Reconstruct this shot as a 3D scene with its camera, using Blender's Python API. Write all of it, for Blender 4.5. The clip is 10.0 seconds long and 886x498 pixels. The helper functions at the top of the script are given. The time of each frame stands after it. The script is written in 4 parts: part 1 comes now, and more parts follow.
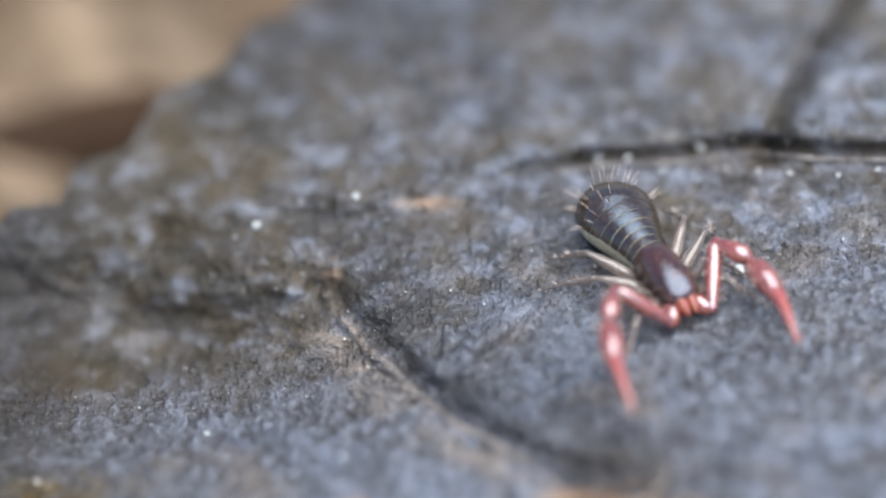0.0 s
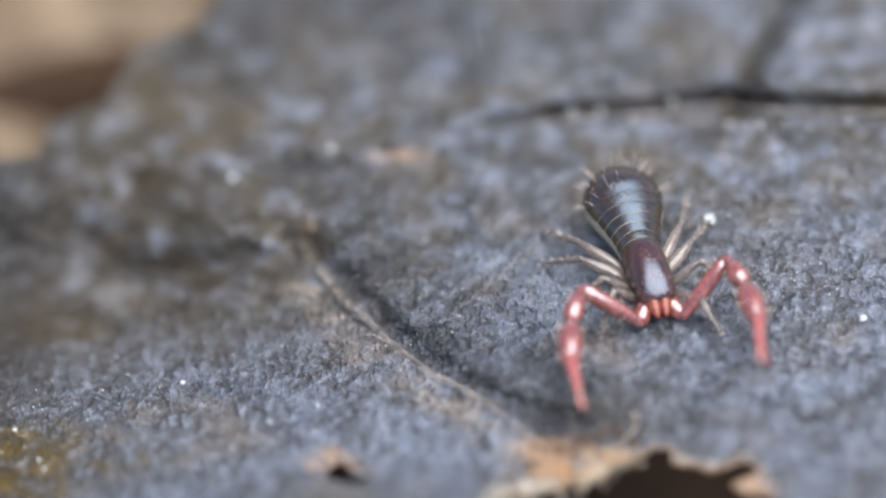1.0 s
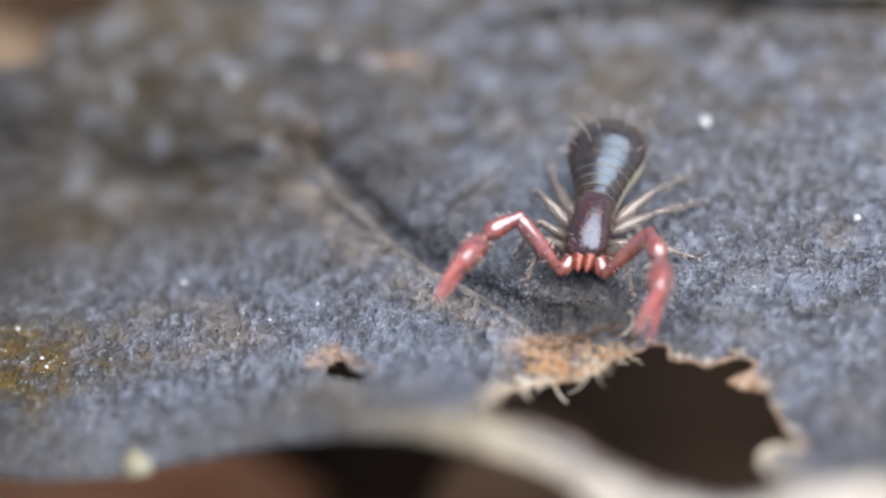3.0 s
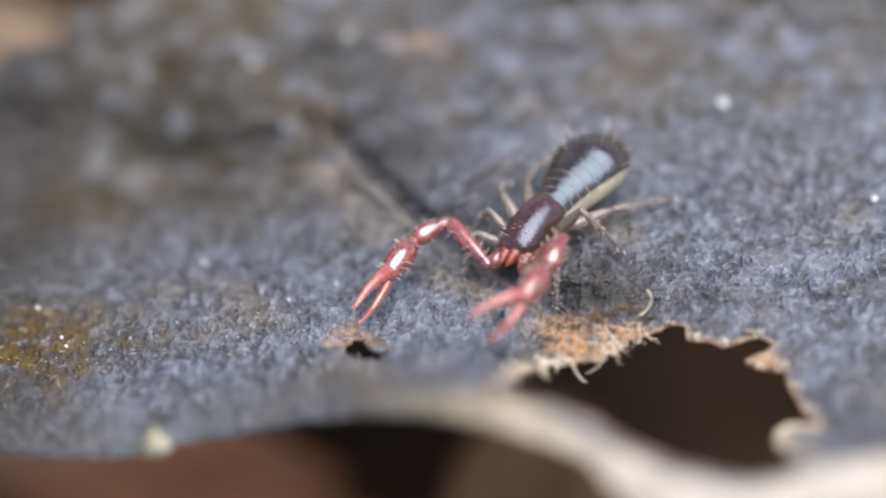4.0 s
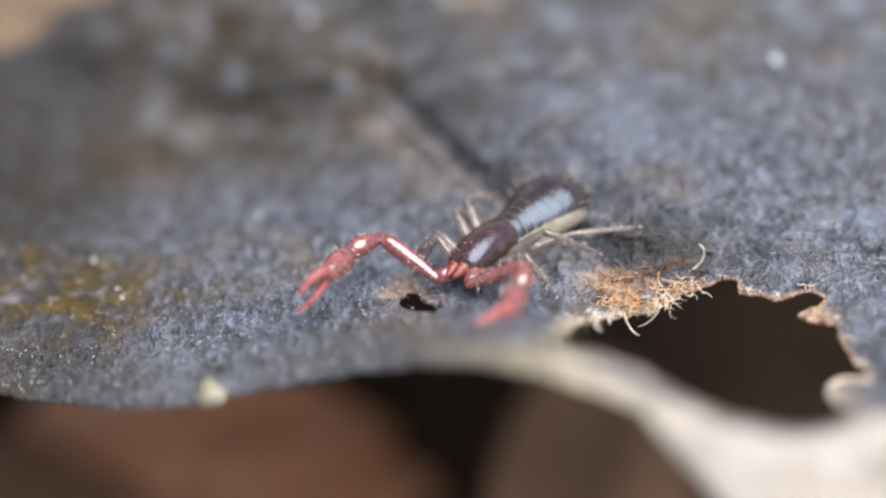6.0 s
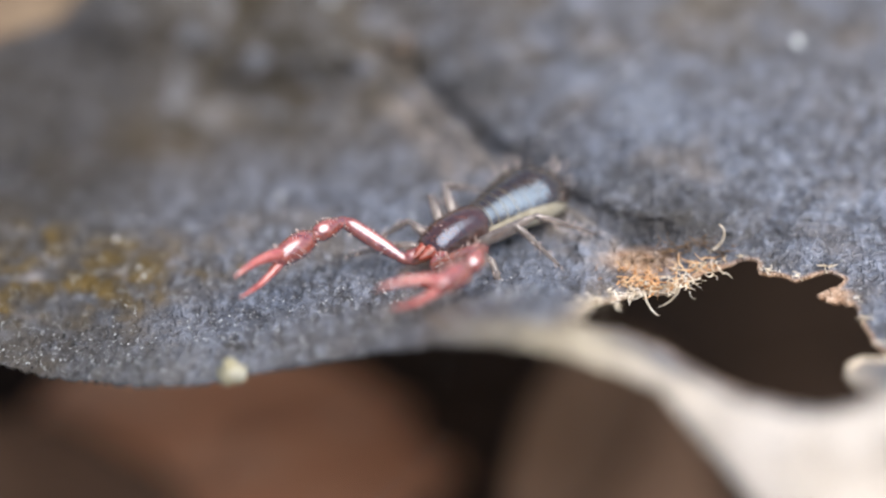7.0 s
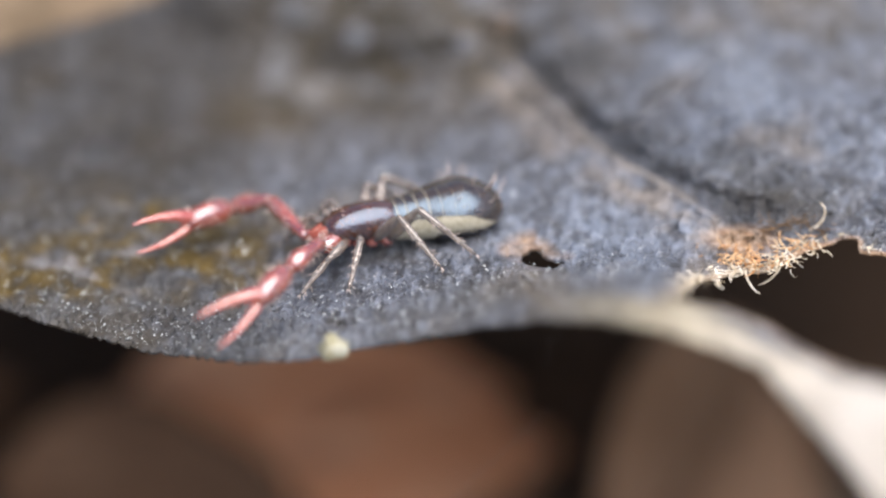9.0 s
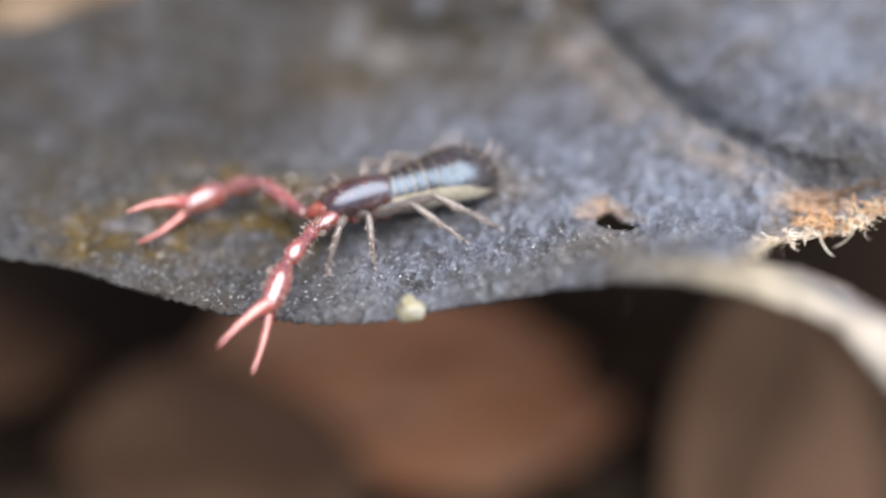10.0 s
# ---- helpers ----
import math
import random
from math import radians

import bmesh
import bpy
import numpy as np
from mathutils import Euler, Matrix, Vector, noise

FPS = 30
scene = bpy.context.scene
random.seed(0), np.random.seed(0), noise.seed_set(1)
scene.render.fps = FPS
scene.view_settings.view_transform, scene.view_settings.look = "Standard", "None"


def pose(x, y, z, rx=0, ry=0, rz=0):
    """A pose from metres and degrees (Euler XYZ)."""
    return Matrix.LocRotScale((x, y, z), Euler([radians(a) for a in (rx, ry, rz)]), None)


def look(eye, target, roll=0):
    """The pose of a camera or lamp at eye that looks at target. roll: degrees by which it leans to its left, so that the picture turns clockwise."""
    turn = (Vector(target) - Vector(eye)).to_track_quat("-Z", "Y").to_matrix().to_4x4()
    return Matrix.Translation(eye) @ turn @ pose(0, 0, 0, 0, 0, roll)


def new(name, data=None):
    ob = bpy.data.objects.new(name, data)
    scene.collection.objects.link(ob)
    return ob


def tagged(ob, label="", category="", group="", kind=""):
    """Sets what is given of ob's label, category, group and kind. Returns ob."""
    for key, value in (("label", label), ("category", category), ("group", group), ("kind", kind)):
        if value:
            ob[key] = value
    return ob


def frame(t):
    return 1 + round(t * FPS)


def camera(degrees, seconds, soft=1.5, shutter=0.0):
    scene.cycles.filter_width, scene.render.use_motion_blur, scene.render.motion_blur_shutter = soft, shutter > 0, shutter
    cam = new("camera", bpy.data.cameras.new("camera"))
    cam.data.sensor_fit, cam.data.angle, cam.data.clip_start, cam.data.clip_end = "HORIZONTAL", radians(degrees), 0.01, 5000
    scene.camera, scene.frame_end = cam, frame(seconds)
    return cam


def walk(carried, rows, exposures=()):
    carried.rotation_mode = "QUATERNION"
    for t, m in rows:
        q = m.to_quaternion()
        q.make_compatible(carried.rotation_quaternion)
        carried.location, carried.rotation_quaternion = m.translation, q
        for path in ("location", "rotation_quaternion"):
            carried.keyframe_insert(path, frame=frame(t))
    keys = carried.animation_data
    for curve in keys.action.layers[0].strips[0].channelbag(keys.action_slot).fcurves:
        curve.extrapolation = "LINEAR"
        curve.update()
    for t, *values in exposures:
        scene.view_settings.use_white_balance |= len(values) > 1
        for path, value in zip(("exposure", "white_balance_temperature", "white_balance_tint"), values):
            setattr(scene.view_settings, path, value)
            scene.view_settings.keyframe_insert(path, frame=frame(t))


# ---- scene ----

# ---- camera ----
cam = camera(5.854, 10.0, soft=2.3, shutter=0.5)
walk(cam, [
    (0, pose(0.001271, -0.082581, 0.073856, 50.00, 0, 0.118)),
    (0.5, pose(0.001429, -0.083189, 0.073998, 50.00, 0, 0.059)),
    (1, pose(0.001531, -0.083922, 0.074139, 50.00, 0, 0.059)),
    (1.5, pose(0.001538, -0.084546, 0.073959, 50.00, 0, 0.000)),
    (2, pose(0.001578, -0.085242, 0.073909, 50.00, 0, 0.000)),
    (2.5, pose(0.001496, -0.085413, 0.073888, 50.00, 0, 0.000)),
    (2.7, pose(0.001484, -0.085519, 0.073901, 50.00, 0, 0.000)),
    (4, pose(0.001398, -0.086156, 0.073953, 50.00, 0, 0.118)),
    (4.5, pose(0.001597, -0.086289, 0.073985, 50.00, 0, 0.295)),
    (5, pose(0.001280, -0.086917, 0.073985, 50.00, 0, 0.295)),
    (5.2, pose(0.001204, -0.087094, 0.073966, 50.00, 0, 0.354)),
    (6.3, pose(0.001395, -0.087055, 0.073908, 50.00, 0, 0.590)),
    (6.5, pose(0.001440, -0.087119, 0.073921, 50.00, 0, 0.650)),
    (7, pose(0.001503, -0.087475, 0.073910, 50.00, 0, 0.827)),
    (7.5, pose(0.001444, -0.087501, 0.073899, 50.00, 0, 0.886)),
    (8, pose(0.001296, -0.087837, 0.073888, 50.00, 0, 1.004)),
    (8.5, pose(0.001006, -0.087854, 0.073824, 50.00, 0, 1.122)),
    (9, pose(0.000806, -0.087787, 0.073760, 50.00, 0, 1.240)),
    (9.5, pose(0.000459, -0.088155, 0.073696, 50.00, 0, 1.240)),
    (10, pose(-0.000175, -0.088424, 0.073631, 50.00, 0, 1.240))], exposures=[(0.0, 0.36, 6500, 10.0), (2.0, 0.32, 6650, 11.0), (5.0, 0.3, 6850, 13.0), (7.0, 0.34, 6850, 13.0), (10.0, 0.56, 6900, 13.0)])
cam.data.dof.use_dof = True
cam.data.dof.focus_distance = 0.114
cam.data.dof.aperture_fstop = 42.0

# ---- light: bright open sky with a soft sun ----
SUN_UP, SUN_ROUND = 73.0, 122.0
world = bpy.data.worlds.new("sky")
scene.world = world
world.use_nodes = True
sky = world.node_tree.nodes.new("ShaderNodeTexSky")
sky.sky_type = "NISHITA"
sky.sun_disc = False
sky.sun_elevation, sky.sun_rotation = radians(SUN_UP), radians(SUN_ROUND)
world.node_tree.nodes["Background"].inputs["Strength"].default_value = 0.12
world.node_tree.links.new(sky.outputs["Color"], world.node_tree.nodes["Background"].inputs["Color"])
sun = new("sun", bpy.data.lights.new("sun", "SUN"))
sun.data.energy, sun.data.angle, sun.data.color = 5.0, radians(78.0), (1.0, 0.98, 0.96)
sun.matrix_basis = look((0, 0, 0), (-math.sin(radians(SUN_ROUND)) * math.cos(radians(SUN_UP)), -math.cos(radians(SUN_ROUND)) * math.cos(radians(SUN_UP)), -math.sin(radians(SUN_UP))))

MM = 0.001


# ---- materials ----
class Nodes:
    """A short way to write node materials; sizes are in mm."""

    def __init__(self, name, coords="Object"):
        self.mat = bpy.data.materials.new(name)
        self.mat.use_nodes = True
        self.tree = self.mat.node_tree
        self.shader = self.tree.nodes["Principled BSDF"]
        source = self.tree.nodes.new("ShaderNodeTexCoord").outputs[coords]
        scale = self.tree.nodes.new("ShaderNodeVectorMath")
        scale.operation = "SCALE"
        scale.inputs["Scale"].default_value = 1.0 if coords == "UV" else 1000.0
        self.tree.links.new(source, scale.inputs[0])
        self.mm = scale.outputs[0]

    def put(self, value, socket):
        if hasattr(value, "links"):
            self.tree.links.new(value, socket)
        elif isinstance(value, tuple):
            socket.default_value = (*value, 1.0)[:len(socket.default_value)]
        else:
            socket.default_value = value

    def noise(self, size, detail=4.0, rough=0.55, twist=0.0):
        n = self.tree.nodes.new("ShaderNodeTexNoise")
        n.inputs["Scale"].default_value, n.inputs["Detail"].default_value = 1.0 / size, detail
        n.inputs["Roughness"].default_value, n.inputs["Distortion"].default_value = rough, twist
        self.tree.links.new(self.mm, n.inputs["Vector"])
        return n.outputs["Fac"]

    def wrinkles(self, size, stretch, turn):
        """Noise drawn out in one direction."""
        m = self.tree.nodes.new("ShaderNodeMapping")
        m.inputs["Rotation"].default_value = (0, 0, radians(turn))
        m.inputs["Scale"].default_value = (1.0, 1.0 / stretch, 1.0)
        self.tree.links.new(self.mm, m.inputs["Vector"])
        plain, self.mm = self.mm, m.outputs[0]
        out = self.noise(size, 3, 0.6, 0.4)
        self.mm = plain
        return out

    def attribute(self, name):
        n = self.tree.nodes.new("ShaderNodeAttribute")
        n.attribute_name = name
        return n.outputs["Fac"]

    def math(self, a, b, kind="MULTIPLY"):
        n = self.tree.nodes.new("ShaderNodeMath")
        n.operation, n.use_clamp = kind, kind != "SUBTRACT"
        self.put(a, n.inputs[0]), self.put(b, n.inputs[1])
        return n.outputs[0]

    def ramp(self, value, lo, hi, a=0.0, b=1.0):
        n = self.tree.nodes.new("ShaderNodeMapRange")
        self.put(value, n.inputs["Value"])
        for key, v in (("From Min", lo), ("From Max", hi), ("To Min", a), ("To Max", b)):
            n.inputs[key].default_value = v
        return n.outputs[0]

    def mix(self, fac, a, b):
        n = self.tree.nodes.new("ShaderNodeMix")
        n.data_type = "RGBA"
        self.put(fac, n.inputs[0]), self.put(a, n.inputs[6]), self.put(b, n.inputs[7])
        return n.outputs[2]

    def bump(self, value, depth, strength=1.0, below=None):
        n = self.tree.nodes.new("ShaderNodeBump")
        n.inputs["Strength"].default_value, n.inputs["Distance"].default_value = strength, depth * MM
        self.put(value, n.inputs["Height"])
        if below is not None:
            self.tree.links.new(below, n.inputs["Normal"])
        return n.outputs[0]

    def finish(self, colour, rough, normal=None, **more):
        self.put(colour, self.shader.inputs["Base Color"])
        self.put(rough, self.shader.inputs["Roughness"])
        if normal is not None:
            self.tree.links.new(normal, self.shader.inputs["Normal"])
        for key, value in more.items():
            self.put(value, self.shader.inputs[key.replace("_", " ")])
        return self.mat


def leaf_material():
    n = Nodes("dead_leaf_blade", "UV")
    coarse, mid, fine, grit = n.noise(1.6, 5), n.noise(0.4, 4, 0.6, 0.3), n.noise(0.12, 3, 0.6, 0.5), n.noise(0.05, 2, 0.6)
    spots, wide = n.noise(0.55, 3, 0.55, 0.3), n.noise(2.6, 3, 0.6, 0.4)
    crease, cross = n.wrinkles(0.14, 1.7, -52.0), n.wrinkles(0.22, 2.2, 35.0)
    grey = n.mix(n.ramp(mid, 0.36, 0.64), (0.034, 0.033, 0.037), (0.129, 0.149, 0.194))
    grey = n.mix(n.ramp(wide, 0.42, 0.64, 0.0, 0.6), grey, (0.069, 0.065, 0.063))
    grey = n.mix(n.ramp(wide, 0.46, 0.32, 0.0, 0.45), grey, (0.206, 0.245, 0.317))
    # relief shading put into the colour: wrinkle crests lighter, troughs darker
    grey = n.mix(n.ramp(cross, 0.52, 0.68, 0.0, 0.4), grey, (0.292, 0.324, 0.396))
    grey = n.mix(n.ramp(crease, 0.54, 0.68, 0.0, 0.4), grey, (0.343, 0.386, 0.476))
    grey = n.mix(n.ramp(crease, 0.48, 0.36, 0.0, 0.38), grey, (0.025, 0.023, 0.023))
    grey = n.mix(n.ramp(fine, 0.58, 0.72, 0.0, 0.4), grey, (0.412, 0.456, 0.528))
    grey = n.mix(n.ramp(fine, 0.44, 0.3, 0.0, 0.5), grey, (0.028, 0.024, 0.025))
    # fine glints painted as near-white grit
    grey = n.mix(n.ramp(grit, 0.61, 0.7, 0.0, 0.6), grey, (0.600, 0.600, 0.600))
    grey = n.mix(n.ramp(coarse, 0.54, 0.68, 0.0, 0.5), grey, (0.206, 0.157, 0.106))
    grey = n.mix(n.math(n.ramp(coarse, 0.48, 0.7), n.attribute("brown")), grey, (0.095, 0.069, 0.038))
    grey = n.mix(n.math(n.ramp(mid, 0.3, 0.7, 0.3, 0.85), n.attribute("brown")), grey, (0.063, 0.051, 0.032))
    grey = n.mix(n.math(n.ramp(spots, 0.55, 0.34, 0.0, 0.8), n.attribute("far")), grey, (0.034, 0.029, 0.019))
    # blurred sky glints painted as pale blue blotches on the far part
    grey = n.mix(n.math(n.ramp(spots, 0.54, 0.72, 0.0, 0.6), n.attribute("far")), grey, (0.317, 0.356, 0.440))
    grey = n.mix(n.math(n.ramp(coarse, 0.55, 0.4, 0.0, 0.45), n.attribute("far")), grey, (0.132, 0.099, 0.054))
    grey = n.mix(n.math(n.ramp(fine, 0.3, 0.6), n.attribute("vein")), grey, (0.343, 0.286, 0.238))
    moss = n.mix(n.ramp(mid, 0.35, 0.65), (0.028, 0.02, 0.009), (0.105, 0.07, 0.021))
    moss = n.mix(n.ramp(spots, 0.55, 0.68, 0.0, 0.8), moss, (0.2, 0.19, 0.2))
    moss = n.mix(n.ramp(fine, 0.6, 0.72), moss, (0.42, 0.43, 0.4))
    # darkest tone: painted shade beside the veins, and darker patches of the blade
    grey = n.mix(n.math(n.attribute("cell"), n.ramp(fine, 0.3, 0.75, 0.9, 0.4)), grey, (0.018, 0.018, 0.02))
    grey = n.mix(n.ramp(n.math(n.attribute("moss"), n.ramp(mid, 0.3, 0.7, 0.2, 1.3)), 0.25, 0.8), grey, moss)
    tan = n.mix(n.ramp(fine, 0.35, 0.65), (0.26, 0.14, 0.07), (0.55, 0.4, 0.29))
    grey = n.mix(n.ramp(n.math(n.attribute("tan"), n.ramp(mid, 0.25, 0.7, 0.5, 1.2)), 0.2, 0.65), grey, tan)
    pale = n.mix(n.ramp(coarse, 0.3, 0.7), (0.46, 0.4, 0.32), (0.66, 0.62, 0.57))
    pale = n.mix(n.ramp(fine, 0.55, 0.8, 0.0, 0.6), pale, (0.5, 0.38, 0.26))
    # pale parts turn from tan to white towards the right
    pale = n.mix(n.attribute("whiten"), n.mix(n.ramp(mid, 0.3, 0.7), (0.22, 0.18, 0.115), (0.5, 0.43, 0.29)), pale)
    grey = n.mix(n.attribute("pale"), grey, pale)
    relief = n.bump(grit, 0.03, 0.8, n.bump(fine, 0.08, 0.8, n.bump(crease, 0.13, 1.0, n.bump(cross, 0.15, 0.9, n.bump(mid, 0.12, 0.8)))))
    dull = n.math(n.attribute("brown"), n.ramp(spots, 0.7, 0.45))
    rough = n.math(n.ramp(fine, 0.35, 0.65, 0.48, 0.28), n.ramp(dull, 0.0, 1.0, 0.0, 0.25), "ADD")
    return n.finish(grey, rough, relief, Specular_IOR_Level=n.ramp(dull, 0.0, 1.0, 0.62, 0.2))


def shell_material(name, dark, light, rough, size=0.12, depth=0.006, **more):
    n = Nodes(name)
    a, b = n.noise(size, 4), n.noise(size * 4, 3)
    colour = n.mix(n.ramp(n.math(a, b), 0.12, 0.42), dark, light)
    return n.finish(colour, n.ramp(a, 0.3, 0.7, rough * 0.8, rough * 1.25), n.bump(a, depth, 0.6), **more)


def litter_material(name, dark, light, spots, size=4.0):
    n = Nodes(name)
    a, b, c = n.noise(size, 5), n.noise(size * 0.3, 4, 0.65, 0.8), n.noise(0.2, 3)
    colour = n.mix(n.ramp(a, 0.35, 0.65), dark, light)
    colour = n.mix(n.ramp(b, 0.55, 0.72), colour, spots)
    return n.finish(colour, n.ramp(c, 0.3, 0.7, 0.65, 0.9), n.bump(b, 0.2, 0.6, n.bump(c, 0.05, 0.5)), Specular_IOR_Level=0.2)


LEAF = leaf_material()
TERGITE = shell_material("polished_brown_cuticle", (0.018, 0.01, 0.004), (0.065, 0.038, 0.016), 0.18, 0.05, 0.012, IOR=1.75, Specular_IOR_Level=0.8, Specular_Tint=(0.52, 0.75, 1.0))
CARAPACE = shell_material("red_brown_cuticle", (0.03, 0.012, 0.006), (0.095, 0.036, 0.018), 0.18, 0.05, 0.01, IOR=1.75, Specular_IOR_Level=0.8, Specular_Tint=(0.6, 0.77, 1.0))
CREAM = shell_material("cream_side_skin", (0.3, 0.275, 0.2), (0.5, 0.465, 0.37), 0.3, 0.06, 0.006)
RED = shell_material("glossy_red_cuticle", (0.15, 0.024, 0.014), (0.4, 0.1, 0.062), 0.2, 0.07, 0.004, IOR=1.95, Specular_IOR_Level=0.9, Specular_Tint=(0.8, 0.9, 1.0), Coat_Weight=1.0, Coat_Roughness=0.12, Subsurface_Weight=0.1, Subsurface_Scale=0.00006)
JAW = shell_material("dark_red_jaw_cuticle", (0.12, 0.02, 0.012), (0.34, 0.075, 0.045), 0.25, 0.06, 0.01, IOR=1.6)
PINK = shell_material("pink_finger_cuticle", (0.32, 0.05, 0.04), (0.54, 0.17, 0.14), 0.2, 0.07, 0.004, IOR=1.75, Specular_IOR_Level=0.8, Coat_Weight=1.0, Coat_Roughness=0.12, Subsurface_Weight=0.12, Subsurface_Scale=0.00006)
LEG = shell_material("clear_leg_cuticle", (0.26, 0.2, 0.17), (0.5, 0.43, 0.38), 0.2, 0.05, 0.003, Transmission_Weight=0.65, Coat_Weight=1.0, Coat_Roughness=0.1)
HAIR = shell_material("pale_bristle", (0.5, 0.38, 0.32), (0.8, 0.7, 0.64), 0.3)
FIBRE = shell_material("torn_leaf_fibre", (0.5, 0.4, 0.26), (0.88, 0.84, 0.76), 0.45, 0.14)
ORANGE = shell_material("orange_leaf_fibre", (0.46, 0.2, 0.06), (0.85, 0.62, 0.38), 0.45, 0.1)
BROWN = shell_material("brown_leaf_fibre", (0.06, 0.035, 0.015), (0.25, 0.14, 0.06), 0.5, 0.12)
VEIN = shell_material("grey_vein", (0.075, 0.068, 0.062), (0.26, 0.235, 0.215), 0.4, 0.08, 0.03)
# white of the grains and flecks added in place of glints
GRAIN = shell_material("glint_white", (0.55, 0.6, 0.6), (0.75, 0.78, 0.78), 0.1, 0.05)
YELLOW = shell_material("yellow_green_crumb", (0.2, 0.17, 0.07), (0.42, 0.42, 0.36), 0.4, 0.12, 0.03)
SILK = shell_material("spider_silk", (0.35, 0.35, 0.35), (0.5, 0.5, 0.5), 0.3)
RUST = litter_material("rust_dead_leaf", (0.56, 0.225, 0.107), (0.7, 0.36, 0.2), (0.64, 0.365, 0.22))
UMBER = litter_material("umber_dead_leaf", (0.12, 0.064, 0.036), (0.225, 0.122, 0.07), (0.26, 0.15, 0.09))
TAWNY = litter_material("tawny_dead_leaf", (0.23, 0.125, 0.068), (0.38, 0.21, 0.12), (0.35, 0.21, 0.13))
STRAW = litter_material("straw_dead_leaf", (0.05, 0.036, 0.02), (0.33, 0.25, 0.175), (0.12, 0.06, 0.035), 1.4)
# shade under the grey leaf and its hole, put into this brown
SHADE_BROWN = litter_material("shade_brown_leaf", (0.02, 0.012, 0.007), (0.06, 0.034, 0.019), (0.085, 0.048, 0.027))
SOIL = litter_material("forest_soil", (0.08, 0.056, 0.038), (0.17, 0.118, 0.075), (0.2, 0.14, 0.085))


# ---- mesh helpers; all shapes are written in mm ----
def mesh_of(name, verts, faces, material, smooth=True):
    me = bpy.data.meshes.new(name)
    me.from_pydata([tuple(c * MM for c in v) for v in verts], [], faces)
    me.materials.append(material)
    if smooth:
        me.polygons.foreach_set("use_smooth", [True] * len(me.polygons))
    me.update()
    return me


def part(name, me, parent, label="", at=None):
    ob = new(name, me)
    ob.parent = parent
    if at is not None:
        ob.matrix_basis = at
    if label:
        tagged(ob, label)
    return ob


def loft(rings, close=True):
    """Joins rings of equal count; the ends are capped with a fan."""
    n = len(rings[0])
    verts = [p for r in rings for p in r]
    faces = []
    for k in range(len(rings) - 1):
        for i in range(n if close else n - 1):
            j = (i + 1) % n
            faces.append((k * n + i, k * n + j, (k + 1) * n + j, (k + 1) * n + i))
    if close:
        for k, turn in ((0, -1), (len(rings) - 1, 1)):
            verts.append(tuple(sum(p[c] for p in rings[k]) / n for c in range(3)))
            top = len(verts) - 1
            for i in range(n):
                tri = (k * n + i, k * n + (i + 1) % n, top)
                faces.append(tri if turn > 0 else tri[::-1])
    return verts, faces


def tube(points, radii, sides=7):
    """A round tube along points."""
    rings = []
    pts = [Vector(p) for p in points]
    for k, p in enumerate(pts):
        d = (pts[min(k + 1, len(pts) - 1)] - pts[max(k - 1, 0)]).normalized()
        a = d.orthogonal().normalized()
        b = d.cross(a)
        if k:
            a = (last - d * last.dot(d)).normalized()
            b = d.cross(a)
        last = a
        rings.append([tuple(p + radii[k] * (math.cos(w) * a + math.sin(w) * b)) for w in (2 * math.pi * i / sides for i in range(sides))])
    return loft(rings)


def joined(pieces):
    verts, faces = [], []
    for v, f in pieces:
        base = len(verts)
        verts += v
        faces += [tuple(i + base for i in q) for q in f]
    return verts, faces


def limb(length, profile, sides=14, squash=1.0, bend=0.0):
    """A leg or arm piece along +x: profile gives (share of the length, radius)."""
    rings = []
    for s, r in profile:
        c = bend * math.sin(math.pi * s)
        rings.append([(s * length, r * math.cos(w), c + squash * r * math.sin(w)) for w in (2 * math.pi * i / sides for i in range(sides))])
    return loft(rings)


# ---- the dead leaf that carries everything ----
def lattice(ix, iy, seed):
    """Repeatable random values on whole numbers."""
    n = (ix.astype(np.int64) * 374761393 + iy.astype(np.int64) * 668265263 + seed * 974634197) & 0x7FFFFFFF
    n = ((n ^ (n >> 13)) * 1274126177) & 0x7FFFFFFF
    n = ((n ^ (n >> 16)) * 1103515245) & 0x7FFFFFFF
    return (n & 0xFFFF) / 65535.0


def swell(x, y, seed):
    """Smooth value noise, 0 to 1."""
    ix, iy = np.floor(x), np.floor(y)
    fx, fy = x - ix, y - iy
    fx, fy = fx * fx * (3 - 2 * fx), fy * fy * (3 - 2 * fy)
    a, b = lattice(ix, iy, seed), lattice(ix + 1, iy, seed)
    c, d = lattice(ix, iy + 1, seed), lattice(ix + 1, iy + 1, seed)
    return (a * (1 - fx) + b * fx) * (1 - fy) + (c * (1 - fx) + d * fx) * fy


def layers(x, y, size, seed, octaves=3):
    """Layered noise about -1 to 1 with features of that size in mm."""
    total, weight = 0, 1
    for k in range(octaves):
        total = total + weight * (2 * swell(x / size + 17.3 * k, y / size - 9.1 * k, seed + k) - 1)
        size, weight = size / 2.1, weight * 0.5
    return total / 1.75


def along(x, y, line):
    """Distance from a polyline, and on which side (positive: to the right of its run)."""
    best, side = np.full(np.shape(x), 1e9), np.zeros(np.shape(x))
    for (ax, ay), (bx, by) in zip(line, line[1:]):
        dx, dy = bx - ax, by - ay
        k = np.clip(((x - ax) * dx + (y - ay) * dy) / (dx * dx + dy * dy), 0, 1)
        d = np.hypot(x - ax - k * dx, y - ay - k * dy)
        s = ((x - ax) * dy - (y - ay) * dx) / (math.hypot(dx, dy) * np.maximum(d, 1e-6))
        side = np.where(d < best, s, side)
        best = np.minimum(best, d)
    return best, side


